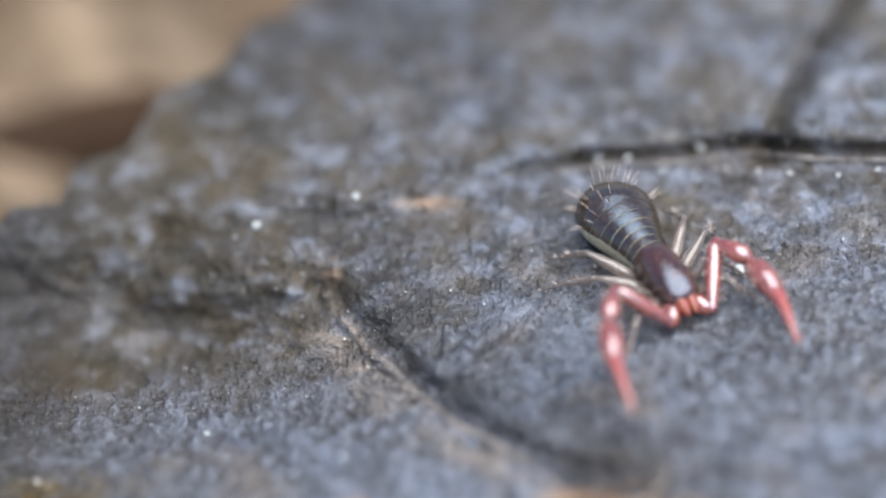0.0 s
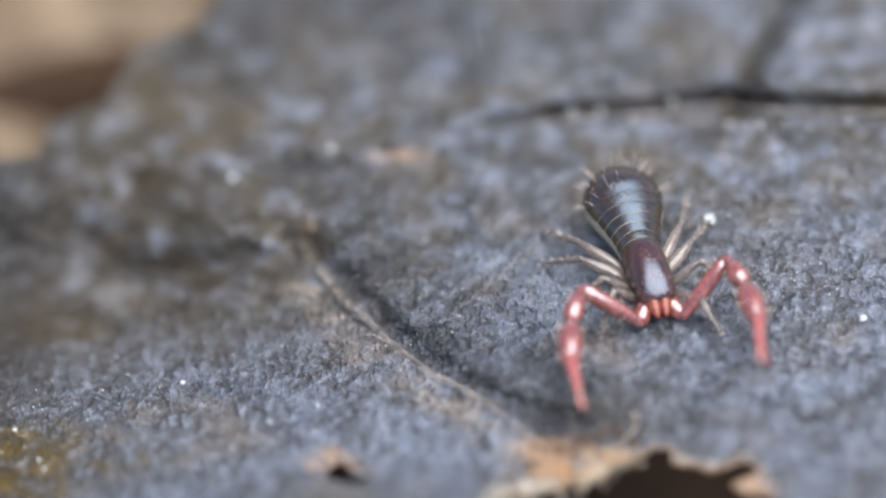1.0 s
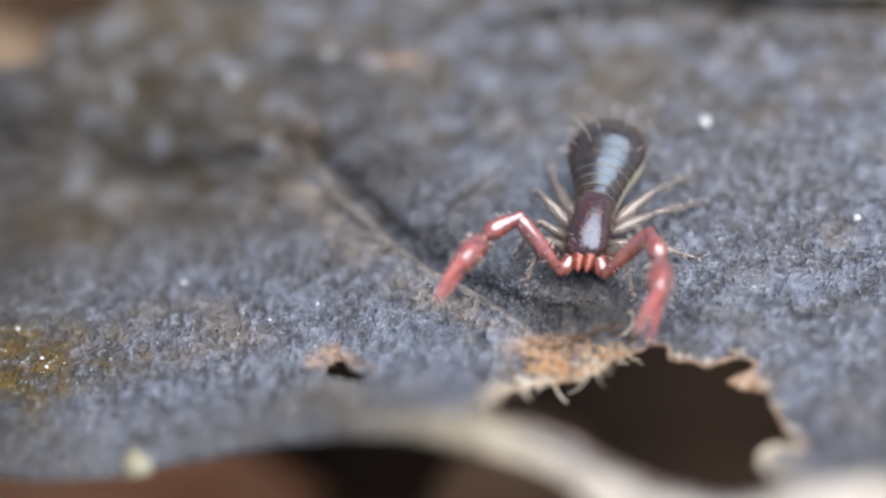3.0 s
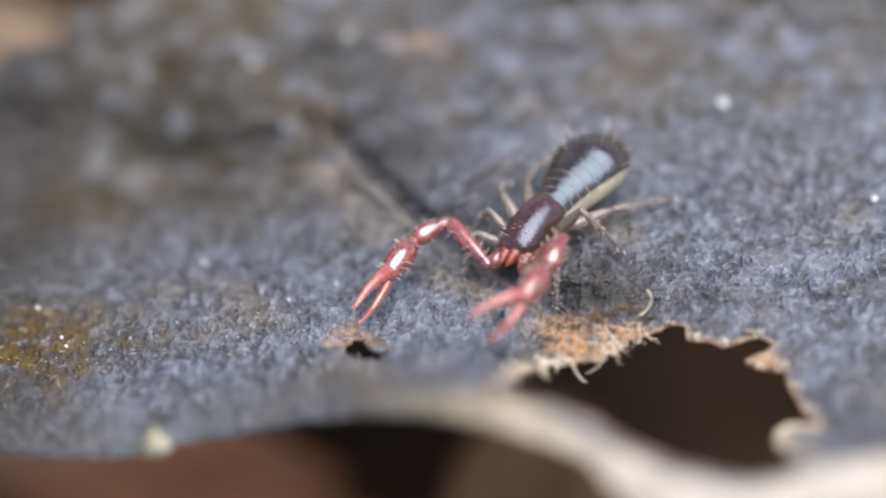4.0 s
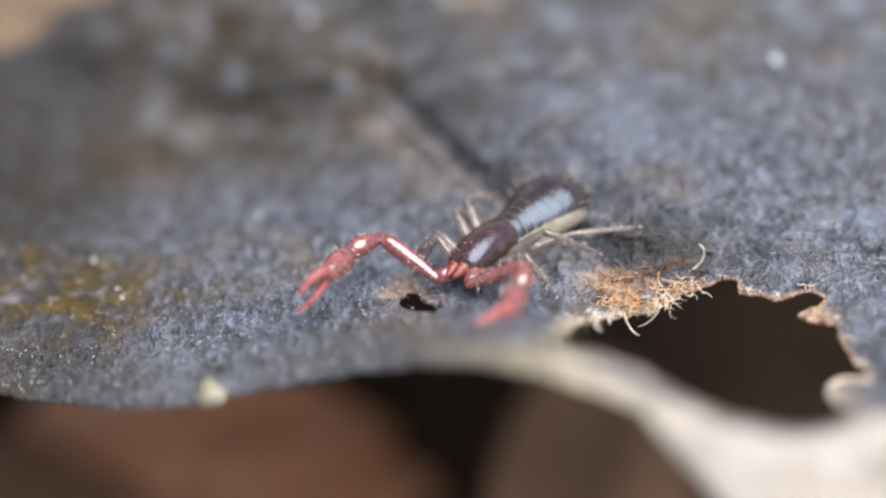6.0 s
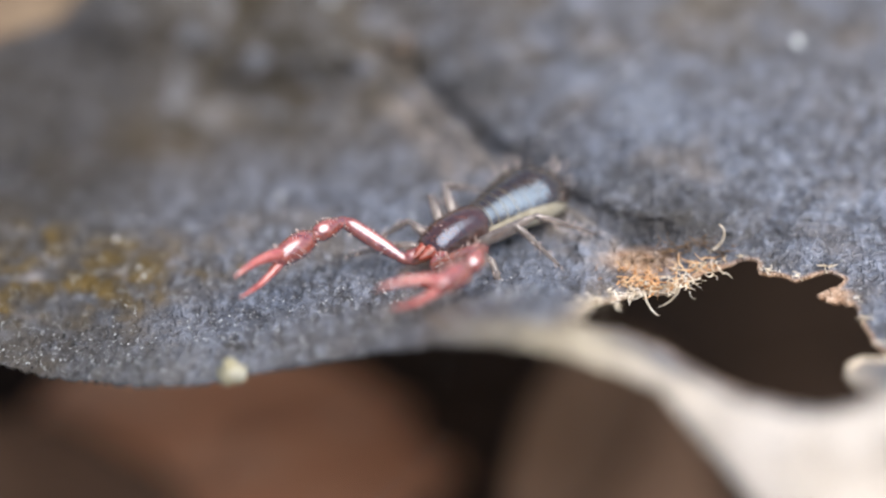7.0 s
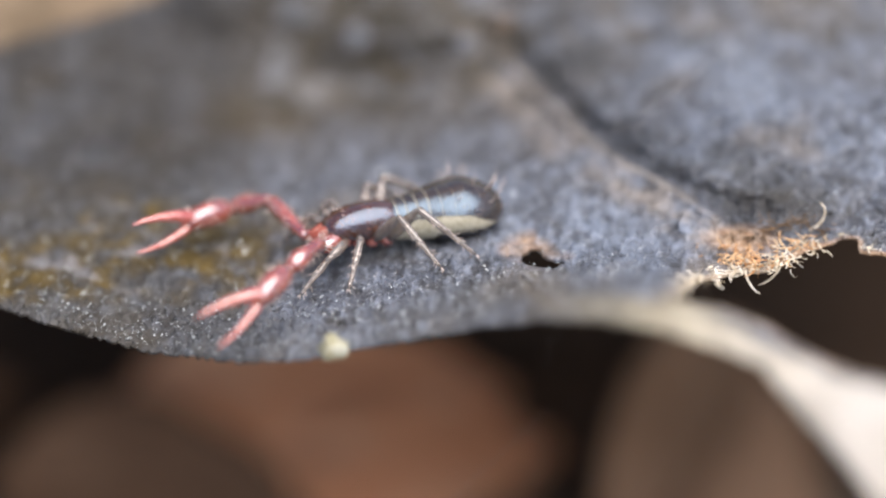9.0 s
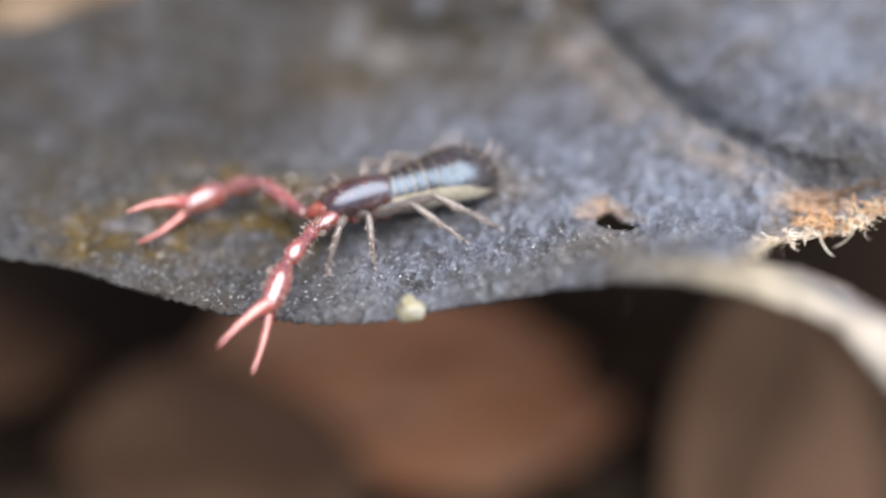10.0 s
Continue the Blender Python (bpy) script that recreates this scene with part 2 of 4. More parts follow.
def ramp(v, a, b):
    k = np.clip((v - a) / (b - a), 0, 1)
    return k * k * (3 - 2 * k)


# lines of the blade in mm on its plan, placed to fit the camera's view: x across, y away from the near margin
VEIN_NEAR = [(-0.48, 4.47), (0.11, 3.42), (0.79, 2.43), (1.31, 1.87), (1.91, 1.40), (2.55, 0.79)]
VEIN_FAR = [(-0.48, 4.47), (-0.30, 5.46), (0.41, 6.16), (1.31, 6.53), (2.14, 6.88), (3.19, 7.15), (4.09, 7.23), (5.21, 7.44), (6.11, 7.30), (7.61, 7.27), (9.86, 7.56)]
VEIN_BRANCH = [(5.20, 7.42), (5.51, 8.61), (5.89, 9.66), (6.49, 10.94), (7.31, 12.69)]
VEIN_SIDE = [(4.82, 7.30), (5.21, 6.69), (5.36, 6.04)]
VEIN_FAINT = [(1.39, 2.89), (2.21, 3.94), (2.81, 4.88), (3.71, 5.58)]
VEIN_LEFT = [(-0.48, 4.47), (-1.09, 3.94), (-1.91, 3.77), (-2.89, 3.13), (-4.39, 2.66), (-6.26, 2.31), (-8.89, 2.19)]
VEIN_RIGHT = [(4.24, 0.79), (5.21, 2.31), (6.26, 3.94), (7.46, 4.88), (9.11, 5.69)]
CREST = [(-2.14, -1.72), (-1.29, -1.37), (0.21, -0.98), (1.33, -0.85), (1.78, -0.97), (2.46, -1.26), (3.21, -1.79), (3.88, -2.37), (4.71, -2.68), (5.31, -2.63), (5.96, -2.30), (6.64, -2.12), (7.76, -2.24), (9.86, -2.71)]
MARGIN = [(-14.14, 1.26), (-9.64, -0.37), (-7.95, -0.98), (-7.05, -1.17), (-6.08, -1.63), (-4.95, -2.06), (-3.75, -2.24), (-2.77, -2.14), (-2.14, -1.91), (-1.14, -1.65), (-0.54, -1.45), (0.21, -1.30), (0.96, -1.28), (1.71, -1.41), (2.46, -1.76), (3.02, -2.09), (3.34, -2.65), (3.77, -3.41), (4.38, -4.54), (4.98, -5.72)]
# slant of the camera's view ray; relief shifts along it to fit the view
VIEW_SLANT = 1 / math.tan(math.radians(40.0))


def level(line, x):
    return np.interp(x, [p[0] for p in line], [p[1] for p in line])


def height(x, y):
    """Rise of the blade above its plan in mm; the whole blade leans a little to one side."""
    h = 0.085 * (np.clip(x, -9.0, 9.0) - 1.2) + 0.18 * layers(x, y, 4.0, 3) + 0.1 * layers(x + 0.3 * layers(x, y, 0.9, 71), y * 1.3, 1.2, 11)
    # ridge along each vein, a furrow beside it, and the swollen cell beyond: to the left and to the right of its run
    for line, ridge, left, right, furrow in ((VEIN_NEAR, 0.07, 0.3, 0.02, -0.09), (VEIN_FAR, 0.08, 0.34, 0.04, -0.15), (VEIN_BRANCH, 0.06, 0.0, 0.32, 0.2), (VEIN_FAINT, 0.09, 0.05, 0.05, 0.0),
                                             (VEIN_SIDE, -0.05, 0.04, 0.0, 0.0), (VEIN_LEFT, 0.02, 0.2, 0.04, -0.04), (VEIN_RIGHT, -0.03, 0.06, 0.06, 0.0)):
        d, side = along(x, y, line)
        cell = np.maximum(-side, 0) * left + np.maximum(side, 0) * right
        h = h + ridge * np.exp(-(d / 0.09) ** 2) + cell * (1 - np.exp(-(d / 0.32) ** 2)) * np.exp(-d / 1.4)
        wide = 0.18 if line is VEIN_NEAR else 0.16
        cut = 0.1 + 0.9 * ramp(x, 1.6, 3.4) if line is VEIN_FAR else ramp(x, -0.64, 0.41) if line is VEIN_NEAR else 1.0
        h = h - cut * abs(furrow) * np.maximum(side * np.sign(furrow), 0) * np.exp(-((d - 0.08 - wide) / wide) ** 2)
    # sunken spots left of the fork, and a crumpled patch where the near vein meets the hole
    h = h - 0.28 * np.exp(-((x + 0.71) / 0.5) ** 2 - ((y - 6.04) / 0.4) ** 2)
    h = h - 1.15 * np.exp(-((x + 3.11) / 2.7) ** 2 - ((y - 3.36) / 1.8) ** 2)
    torn = np.exp(-((x - 3.23) / 0.7) ** 2 - ((y - 1.14) / 0.5) ** 2)
    h = h + 0.13 * torn * layers(x, y, 0.35, 91)
    # the near margin lifts a little, and the lip at its right end rolls up high
    near = y - level(MARGIN, x)
    h = h + 0.75 * np.exp(-(np.clip(near, 0, 9) / 1.4) ** 1.5) * ramp(x, 2.4, -1.6) * (1 - 0.6 * ramp(x, -2.6, -4.6))
    gap = y - level(CREST, x)
    rise = 0.5 * ramp(x, -2.6, -0.2) + 2.0 * ramp(x, -1.2, 2.0)
    h = h + rise * np.where(gap > 0, np.exp(-(gap / 0.6) ** 2), 1 - 0.3 * ramp(-gap, 0.0, 2.4))
    return h



def inside(x, y, line):
    hit = np.zeros(np.shape(x), bool)
    for (ax, ay), (bx, by) in zip(line, line[1:] + line[:1]):
        if ay != by:
            hit ^= ((ay > y) != (by > y)) & (x < (bx - ax) * (y - ay) / (by - ay) + ax)
    return hit


def ragged(line, step, jitter, seed):
    """A closed outline with finer, torn points between its corners."""
    out = []
    rnd = random.Random(seed)
    for (ax, ay), (bx, by) in zip(line, line[1:] + line[:1]):
        n = max(1, int(math.hypot(bx - ax, by - ay) / step))
        for k in range(n):
            s = k / n
            out.append((ax + s * (bx - ax) + (rnd.uniform(-jitter, jitter) if k else 0), ay + s * (by - ay) + (rnd.uniform(-jitter, jitter) if k else 0)))
    return out


SMALL_HOLE = ragged([(-0.06, -0.05), (0.04, 0.14), (0.16, 0.14), (0.28, -0.05), (0.53, -0.14), (0.41, -0.26), (0.19, -0.25), (0.00, -0.19)], 0.06, 0.02, 1)
BIG_HOLE = ragged([(1.75, -0.86), (1.99, -0.70), (2.25, -0.47), (2.62, -0.37), (2.92, -0.26), (3.19, -0.26), (3.45, 0.00), (3.75, 0.21), (4.05, 0.33), (4.16, 0.42), (4.37, 0.44), (4.40, 0.15),
                   (4.65, 0.12), (4.88, 0.00), (5.06, 0.09), (5.35, 0.21), (5.53, 0.07), (5.41, -0.09), (5.14, -0.26), (5.36, -0.42), (5.63, -0.44), (5.70, -0.75), (5.87, -1.25), (6.08, -1.54),
                   (5.70, -1.54), (5.50, -1.72), (5.56, -2.03), (5.85, -2.10), (5.55, -2.33), (5.02, -2.47), (4.27, -2.22), (3.67, -1.80), (3.15, -1.31), (2.55, -0.96), (1.99, -0.89)], 0.09, 0.025, 2)
OUTLINE = MARGIN + [(8.36, -6.67), (12.11, -3.87), (15.11, 1.96), (14.36, 10.13), (10.61, 17.13), (5.36, 19.46), (1.76, 14.33), (0.86, 12.81), (0.41, 12.46), (-0.49, 11.64), (-1.09, 10.42), (-1.51, 10.30), (-1.99, 9.19), (-2.70, 8.84), (-3.19, 7.56), (-3.86, 7.21), (-4.06, 6.39), (-4.69, 6.28), (-5.14, 5.46), (-7.95, 3.94), (-12.64, 3.13)]


def grade(a, b, c, d, fine, coarse):
    """Grid lines from a to d, fine between b and c."""
    return np.concatenate([np.arange(a, b, coarse), np.arange(b, c, fine), np.arange(c, d + coarse, coarse)])


def dead_leaf():
    leaf = tagged(new("dead_leaf"), "slate-grey decaying dead leaf with veins and torn holes", "leaf")
    gx, gy = grade(-13.0, -8.4, 8.0, 16.0, 0.04, 0.16), grade(-5.4, -3.3, 7.5, 14.5, 0.04, 0.09)
    x, y = (a.ravel().copy() for a in np.meshgrid(gx, gy))
    # grid points close to an outline move onto it, so that cuts are clean
    for line, reach in ((SMALL_HOLE, 0.028), (BIG_HOLE, 0.028), (OUTLINE, 0.04)):
        best, px, py = np.full(x.shape, reach), x.copy(), y.copy()
        for (ax, ay), (bx, by) in zip(line, line[1:] + line[:1]):
            dx, dy = bx - ax, by - ay
            k = np.clip(((x - ax) * dx + (y - ay) * dy) / max(dx * dx + dy * dy, 1e-9), 0, 1)
            qx, qy = ax + k * dx, ay + k * dy
            d = np.hypot(x - qx, y - qy)
            near = d < best
            best[near], px[near], py[near] = d[near], qx[near], qy[near]
        x, y = px, py
    w, n = len(gx), len(gy)
    i = (np.arange(n - 1)[:, None] * w + np.arange(w - 1)).ravel()
    quads = np.stack([i, i + 1, i + w + 1, i + w], 1)
    cx, cy = x[quads].mean(1), y[quads].mean(1)
    quads = quads[inside(cx, cy, OUTLINE) & ~inside(cx, cy, BIG_HOLE) & ~inside(cx, cy, SMALL_HOLE)]
    used, quads = np.unique(quads, return_inverse=True)
    quads = quads.reshape(-1, 4)
    x, y = x[used], y[used]
    h = height(x, y)
    calm = ramp(along(x, y, OUTLINE + OUTLINE[:1])[0], 0.03, 0.3)
    leather = np.abs(layers(x + 0.1 * layers(x, y, 0.5, 36), y, 0.26, 33, 2))
    h = h + calm * (0.04 * layers(x, y, 0.45, 31, 2) - 0.045 * leather + 0.012 * layers(x, y, 0.13, 41, 2) + 0.07 * ramp(y - 0.3 * x, 2.2, 4.6) * layers(x, y, 0.6, 38, 2))
    me = bpy.data.meshes.new("blade")
    # points slide along the view ray, so outlines stay put for the camera
    me.from_pydata(np.stack([x, y - h * VIEW_SLANT, h], 1) * MM, [], quads)
    me.polygons.foreach_set("use_smooth", np.ones(len(me.polygons), bool))
    plan = me.uv_layers.new(name="plan")
    loops = np.empty(len(me.loops), np.int32)
    me.loops.foreach_get("vertex_index", loops)
    plan.data.foreach_set("uv", np.stack([x, y], 1)[loops].ravel().astype(np.float32))
    rim = np.minimum(along(x, y, BIG_HOLE + BIG_HOLE[:1])[0], 9)
    eye = along(x, y, SMALL_HOLE + SMALL_HOLE[:1])[0]
    gap = y - level(CREST, x)
    vein = np.exp(-(along(x, y, VEIN_NEAR)[0] / 0.055) ** 2) * 0.9 * np.clip(0.55 + 0.9 * layers(x, y, 0.5, 81), 0, 1) + np.exp(-(along(x, y, VEIN_FAINT)[0] / 0.1) ** 2) * 0.15
    wild = layers(x, y, 0.8, 51)
    d, side = along(x, y, VEIN_NEAR)
    vein = vein + 0.6 * np.maximum(side, 0) * np.exp(-((d - 0.3) / 0.4) ** 2) * np.clip(0.3 + 1.5 * layers(x, y, 0.3, 85), 0, 1)
    tan = np.exp(-(rim / 0.07) ** 2) * (0.75 + 0.5 * layers(x, y, 0.35, 61)) * ramp(-gap, -0.1, -0.3) + 0.8 * np.exp(-(eye / 0.26) ** 2) * ramp(y, -0.3, 0.12) * (0.8 + 0.4 * wild)
    tuft = np.exp(-(((x - 2.85) / 0.5) ** 2 + ((y - 0.39) / 0.32) ** 2))
    wear = np.exp(-((x - 0.86) / 0.7) ** 2 - ((y - 6.39) / 0.2) ** 2) + 0.5 * np.exp(-((x - 0.26) / 0.9) ** 2 - ((y - 0.27) / 0.5) ** 2)
    fork = np.exp(-((x + 0.38) / 0.22) ** 2 - ((y - 4.88) / 0.55) ** 2)
    tan = tan + 0.9 * tuft + 0.38 * fork + 0.5 * wear * (wild > -0.1)
    moss = np.exp(-((x + 4.24) / 2.0) ** 2 - ((y - 0.21) / 0.95) ** 2) * 1.25 + np.exp(-((x + 6.26) / 1.5) ** 2 - ((y + 0.55) / 0.6) ** 2) * 1.2
    brown = 0.45 * ramp(y - level(MARGIN, x), 1.3, 0.5) * ramp(x, 1.6, -0.4) + 0.95 * ramp(x + 0.25 * (y - 3), 2.2, -1.6) * ramp(y + 0.5 * wild, 1.4, 3.4) + 0.6 * ramp(x, -2.2, -5.2) + 0.4 * ramp(x, -3.6, -5.2) + 0.5 * ramp(x, -2.4, -4.6) * ramp(y, 1.2, -0.4) + 1.1 * np.exp(-((x - 3.23) / 0.7) ** 2 - ((y - 1.14) / 0.5) ** 2)
    # brown fill and furrow shade put into the colour beside both veins
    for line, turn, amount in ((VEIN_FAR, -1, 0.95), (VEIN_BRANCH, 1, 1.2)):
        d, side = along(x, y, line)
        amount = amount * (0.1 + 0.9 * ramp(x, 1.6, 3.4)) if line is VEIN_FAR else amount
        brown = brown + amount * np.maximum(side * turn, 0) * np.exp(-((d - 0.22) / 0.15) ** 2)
    # shade on the slope beside the near vein, put into the colour
    d, side = along(x, y, VEIN_NEAR)
    cell = 0.85 * ramp(x, -0.64, 0.41) * np.maximum(-side, 0) * np.exp(-((d - 0.15) / 1.15) ** 2) * np.clip(0.8 + layers(x, y, 0.7, 95), 0, 1)
    cell = cell + 0.3 * np.maximum(-side, 0) * ramp(d, 0.0, 0.5) * np.exp(-(d / 3.2) ** 2)
    cell = cell + 0.8 * ramp(x, -3.2, -4.8) * ramp(y, 0.5, 1.9) + 0.5 * ramp(x, -3.0, -4.4) * ramp(y, 1.9, 0.5) + 0.6 * ramp(y, 7.6, 9.4) * ramp(x, 4.6, 1.2)
    # furrow shade darkened further in the colour, forked vein then main vein
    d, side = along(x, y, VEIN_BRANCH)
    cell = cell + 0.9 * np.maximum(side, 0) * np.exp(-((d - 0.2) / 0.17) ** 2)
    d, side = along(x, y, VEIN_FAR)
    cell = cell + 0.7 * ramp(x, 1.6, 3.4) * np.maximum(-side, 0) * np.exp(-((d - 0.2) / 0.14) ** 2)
    tooth = np.exp(-((x - 5.62) / 0.26) ** 2 - ((y + 1.84) / 0.3) ** 2)
    tan = tan + np.exp(-((x - 5.36) / 0.3) ** 2 - ((y + 0.26) / 0.14) ** 2)
    torn_rim = np.exp(-(rim / 0.06) ** 2) * ramp(x, 1.7, 2.0) * ramp(x, 3.3, 2.9) * np.clip(0.75 + 0.8 * layers(x, y, 0.2, 63), 0, 1)
    pale = 0.9 * torn_rim + ramp(gap + 0.12 * wild, 0.22, 0.02) * ramp(x, -0.2, 2.3) + 0.6 * tooth
    far = ramp(y - 0.3 * x, 2.2, 4.6) * (1 - 0.75 * ramp(x, -2.8, -4.8))
    for name, values in (("vein", vein), ("cell", cell), ("tan", tan), ("moss", moss * (0.8 + 0.4 * wild)), ("brown", brown), ("pale", pale), ("far", far), ("whiten", ramp(x, 1.2, 4.2))):
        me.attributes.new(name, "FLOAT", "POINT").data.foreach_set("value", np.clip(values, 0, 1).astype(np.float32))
    me.materials.append(LEAF)
    blade = part("blade", me, leaf)
    thick = blade.modifiers.new("thickness", "SOLIDIFY")
    thick.thickness, thick.offset = 0.04 * MM, -1.0
    return leaf


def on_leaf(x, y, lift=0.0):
    """The place on the blade along the camera's view ray through a point of its plan, in mm."""
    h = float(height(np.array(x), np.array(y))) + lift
    return Vector((x, y - h * VIEW_SLANT, h))


leaf = dead_leaf()


def vein(line, radius, label):
    """A raised vein, sunk for the most part into the blade."""
    pts = []
    for (ax, ay), (bx, by) in zip(line, line[1:]):
        n = max(2, int(math.hypot(bx - ax, by - ay) / 0.12))
        pts += [(ax + (bx - ax) * k / n, ay + (by - ay) * k / n) for k in range(n)]
    rnd = random.Random(len(pts))
    run = [tuple(on_leaf(x, y, -radius * 0.86 + rnd.uniform(-0.012, 0.012))) for x, y in pts]
    width = [radius * min(1, (k + 1) / 5, (len(run) - k) / 5) * (1 - 0.4 * k / len(run)) * rnd.uniform(0.8, 1.2) for k in range(len(run))]
    return part("vein", mesh_of("vein", *tube(run, width, 8), VEIN), leaf, label)


vein(VEIN_NEAR[1:], 0.075, "pale side vein running to the torn hole")
vein(VEIN_FAR[4:], 0.04, "main vein beside a dark furrow")
vein(VEIN_BRANCH, 0.03, "forked vein along a dark furrow")


def fibre(rnd, x, y, length, radius, curl, way):
    p = on_leaf(x, y, 0.01)
    d = Vector((math.cos(way), math.sin(way) * 0.8, rnd.uniform(0.1, 0.5))).normalized()
    axis = Vector((rnd.uniform(-1, 1), rnd.uniform(-1, 1), rnd.uniform(-1, 1))).normalized()
    pts = [tuple(p)]
    for k in range(9):
        d = (Matrix.Rotation(curl / 9 + rnd.uniform(-0.25, 0.25), 3, axis) @ d).normalized()
        p = p + d * (length / 9)
        pts.append(tuple(p))
    return tube(pts, [radius * (1 - 0.07 * k) for k in range(10)], 5)


def tufts():
    """Torn fibres round the large hole."""
    rnd = random.Random(5)
    def bunch(name, count, spots, size, radius, material, label):
        made = []
        for k in range(count):
            x, y = rnd.choice(spots)
            made.append(fibre(rnd, x + rnd.gauss(0, 0.12 if size > 0.2 else 0.05), y + rnd.gauss(0, 0.09 if size > 0.2 else 0.015), rnd.uniform(0.4, 1.0) * size, radius * rnd.choice((0.5, 0.7, 1.0, 1.2, 1.5)), rnd.uniform(0.5, 4.0), rnd.uniform(3.3, 6.1)))
        tagged(part(name, mesh_of(name, *joined(made), material), leaf, label), kind="stuff")
    bunch("brown_tuft", 70, [(3.00, 0.50), (3.34, 0.65), (3.56, 0.79), (3.86, 0.54), (2.81, 0.42)], 0.4, 0.008, BROWN, "dark brown frayed fibres above the hole")
    bunch("orange_tuft", 150, [(2.59, 0.09), (2.70, 0.00), (2.85, 0.04), (3.00, 0.00), (2.85, -0.14), (3.11, -0.07), (3.38, 0.15), (3.71, 0.33)], 0.26, 0.011, ORANGE, "orange fuzzy tuft of torn fibres")
    bunch("pale_fringe", 170, [(2.17, -0.43), (2.44, -0.37), (2.70, -0.26), (3.00, -0.14), (3.19, -0.16), (3.41, 0.04), (3.67, 0.27), (2.06, -0.58), (1.88, -0.78)], 0.24, 0.011, FIBRE, "pale frayed fibres along the torn edge")
    bunch("rim_fringe", 70, [(3.86, 0.37), (4.18, 0.51), (4.54, 0.23), (4.91, 0.14), (5.33, 0.33), (5.66, -0.32), (5.78, -0.72), (5.98, -1.21)], 0.15, 0.009, FIBRE, "short frayed fibres along the torn edge")
    a = on_leaf(*(3.75, 0.58), 0.0)
    loop = [tuple(a + Vector(v)) for v in ((0, 0, 0), (0.1, 0.02, 0.06), (0.17, 0.03, 0.16), (0.2, 0.03, 0.28), (0.19, 0.03, 0.38), (0.13, 0.03, 0.46))]
    part("curled_fibre", mesh_of("curled_fibre", *tube(loop, [0.022, 0.02, 0.019, 0.017, 0.014, 0.009]), FIBRE), leaf, "single pale curled fibre")
    curl = [tuple(on_leaf(x, y, lift)) for x, y, lift in ((6.02, -1.56, 0.0), (5.86, -1.55, 0.03), (5.68, -1.56, 0.06), (5.53, -1.68, 0.08), (5.5, -1.85, 0.07), (5.58, -2.0, 0.04), (5.74, -2.06, 0.02), (5.92, -2.1, 0.0))]
    part("curled_edge", mesh_of("curled_edge", *tube(curl, [0.035, 0.04, 0.043, 0.045, 0.043, 0.04, 0.035, 0.028], 8), FIBRE), leaf, "pale curled tooth at the rim of the hole")
    for x, y, s in ((2.9, -0.26, 1.0), (3.38, -0.08, -1.5)):
        a = on_leaf(x, y, 0.0)
        loop = [tuple(a + Vector(v)) for v in ((0, 0, 0), (0.03 * s, -0.06, -0.1), (0.09 * s, -0.1, -0.2), (0.15 * s, -0.11, -0.27), (0.2 * s, -0.1, -0.31))]
        part("hanging_fibre", mesh_of("hanging_fibre", *tube(loop, [0.016, 0.016, 0.014, 0.012, 0.007]), FIBRE), leaf, "pale fibre hanging into the hole")


tufts()


def crumb(name, label, x, y, size, material, category, seed, lift=0.4):
    """A small uneven grain lying on the blade."""
    bm = bmesh.new()
    bmesh.ops.create_icosphere(bm, subdivisions=3, radius=size)
    for v in bm.verts:
        v.co *= 1 + 0.5 * noise.noise(v.co / size * 1.3 + Vector((seed, 0, 0)))
        v.co.z *= 0.8
    verts, faces = [tuple(v.co) for v in bm.verts], [tuple(v.index for v in f.verts) for f in bm.faces]
    bm.free()
    ob = new(name, mesh_of(name, verts, faces, material))
    ob.location = on_leaf(x, y, size * lift) * MM
    return tagged(ob, label, category)


# white grains for loose specks and in place of glints on the leaf
for k, ((gx, gy), size) in enumerate((((4.99, 5.04), 0.07), ((6.94, 3.03), 0.045), ((-1.99, 1.69), 0.03), ((-0.07, 6.53), 0.045), ((-1.40, 5.93), 0.05), ((3.56, 7.33), 0.04), ((3.17, 7.33), 0.04),
                                      ((4.54, 7.56), 0.04), ((5.29, 7.07), 0.03), ((4.88, 7.12), 0.026), ((5.70, 7.02), 0.03), ((6.34, 6.98), 0.026), ((6.86, 7.09), 0.03), ((4.01, 7.07), 0.022), ((-0.82, 0.93), 0.022), ((-3.82, 0.15), 0.026), ((-4.16, 0.74), 0.03), ((-3.75, -0.02), 0.026), ((-0.19, 1.26), 0.02))):
    tagged(crumb("glint_speck", "tiny white grain in place of a glint or loose speck", gx, gy, size, GRAIN, "sand grain", k), group="sand grains on the leaf")
crumb("soil_crumb", "pale yellow-green crumb at the leaf margin", *(-2.47, -1.91), 0.19, YELLOW, "crumb", 9.0, 0.2)


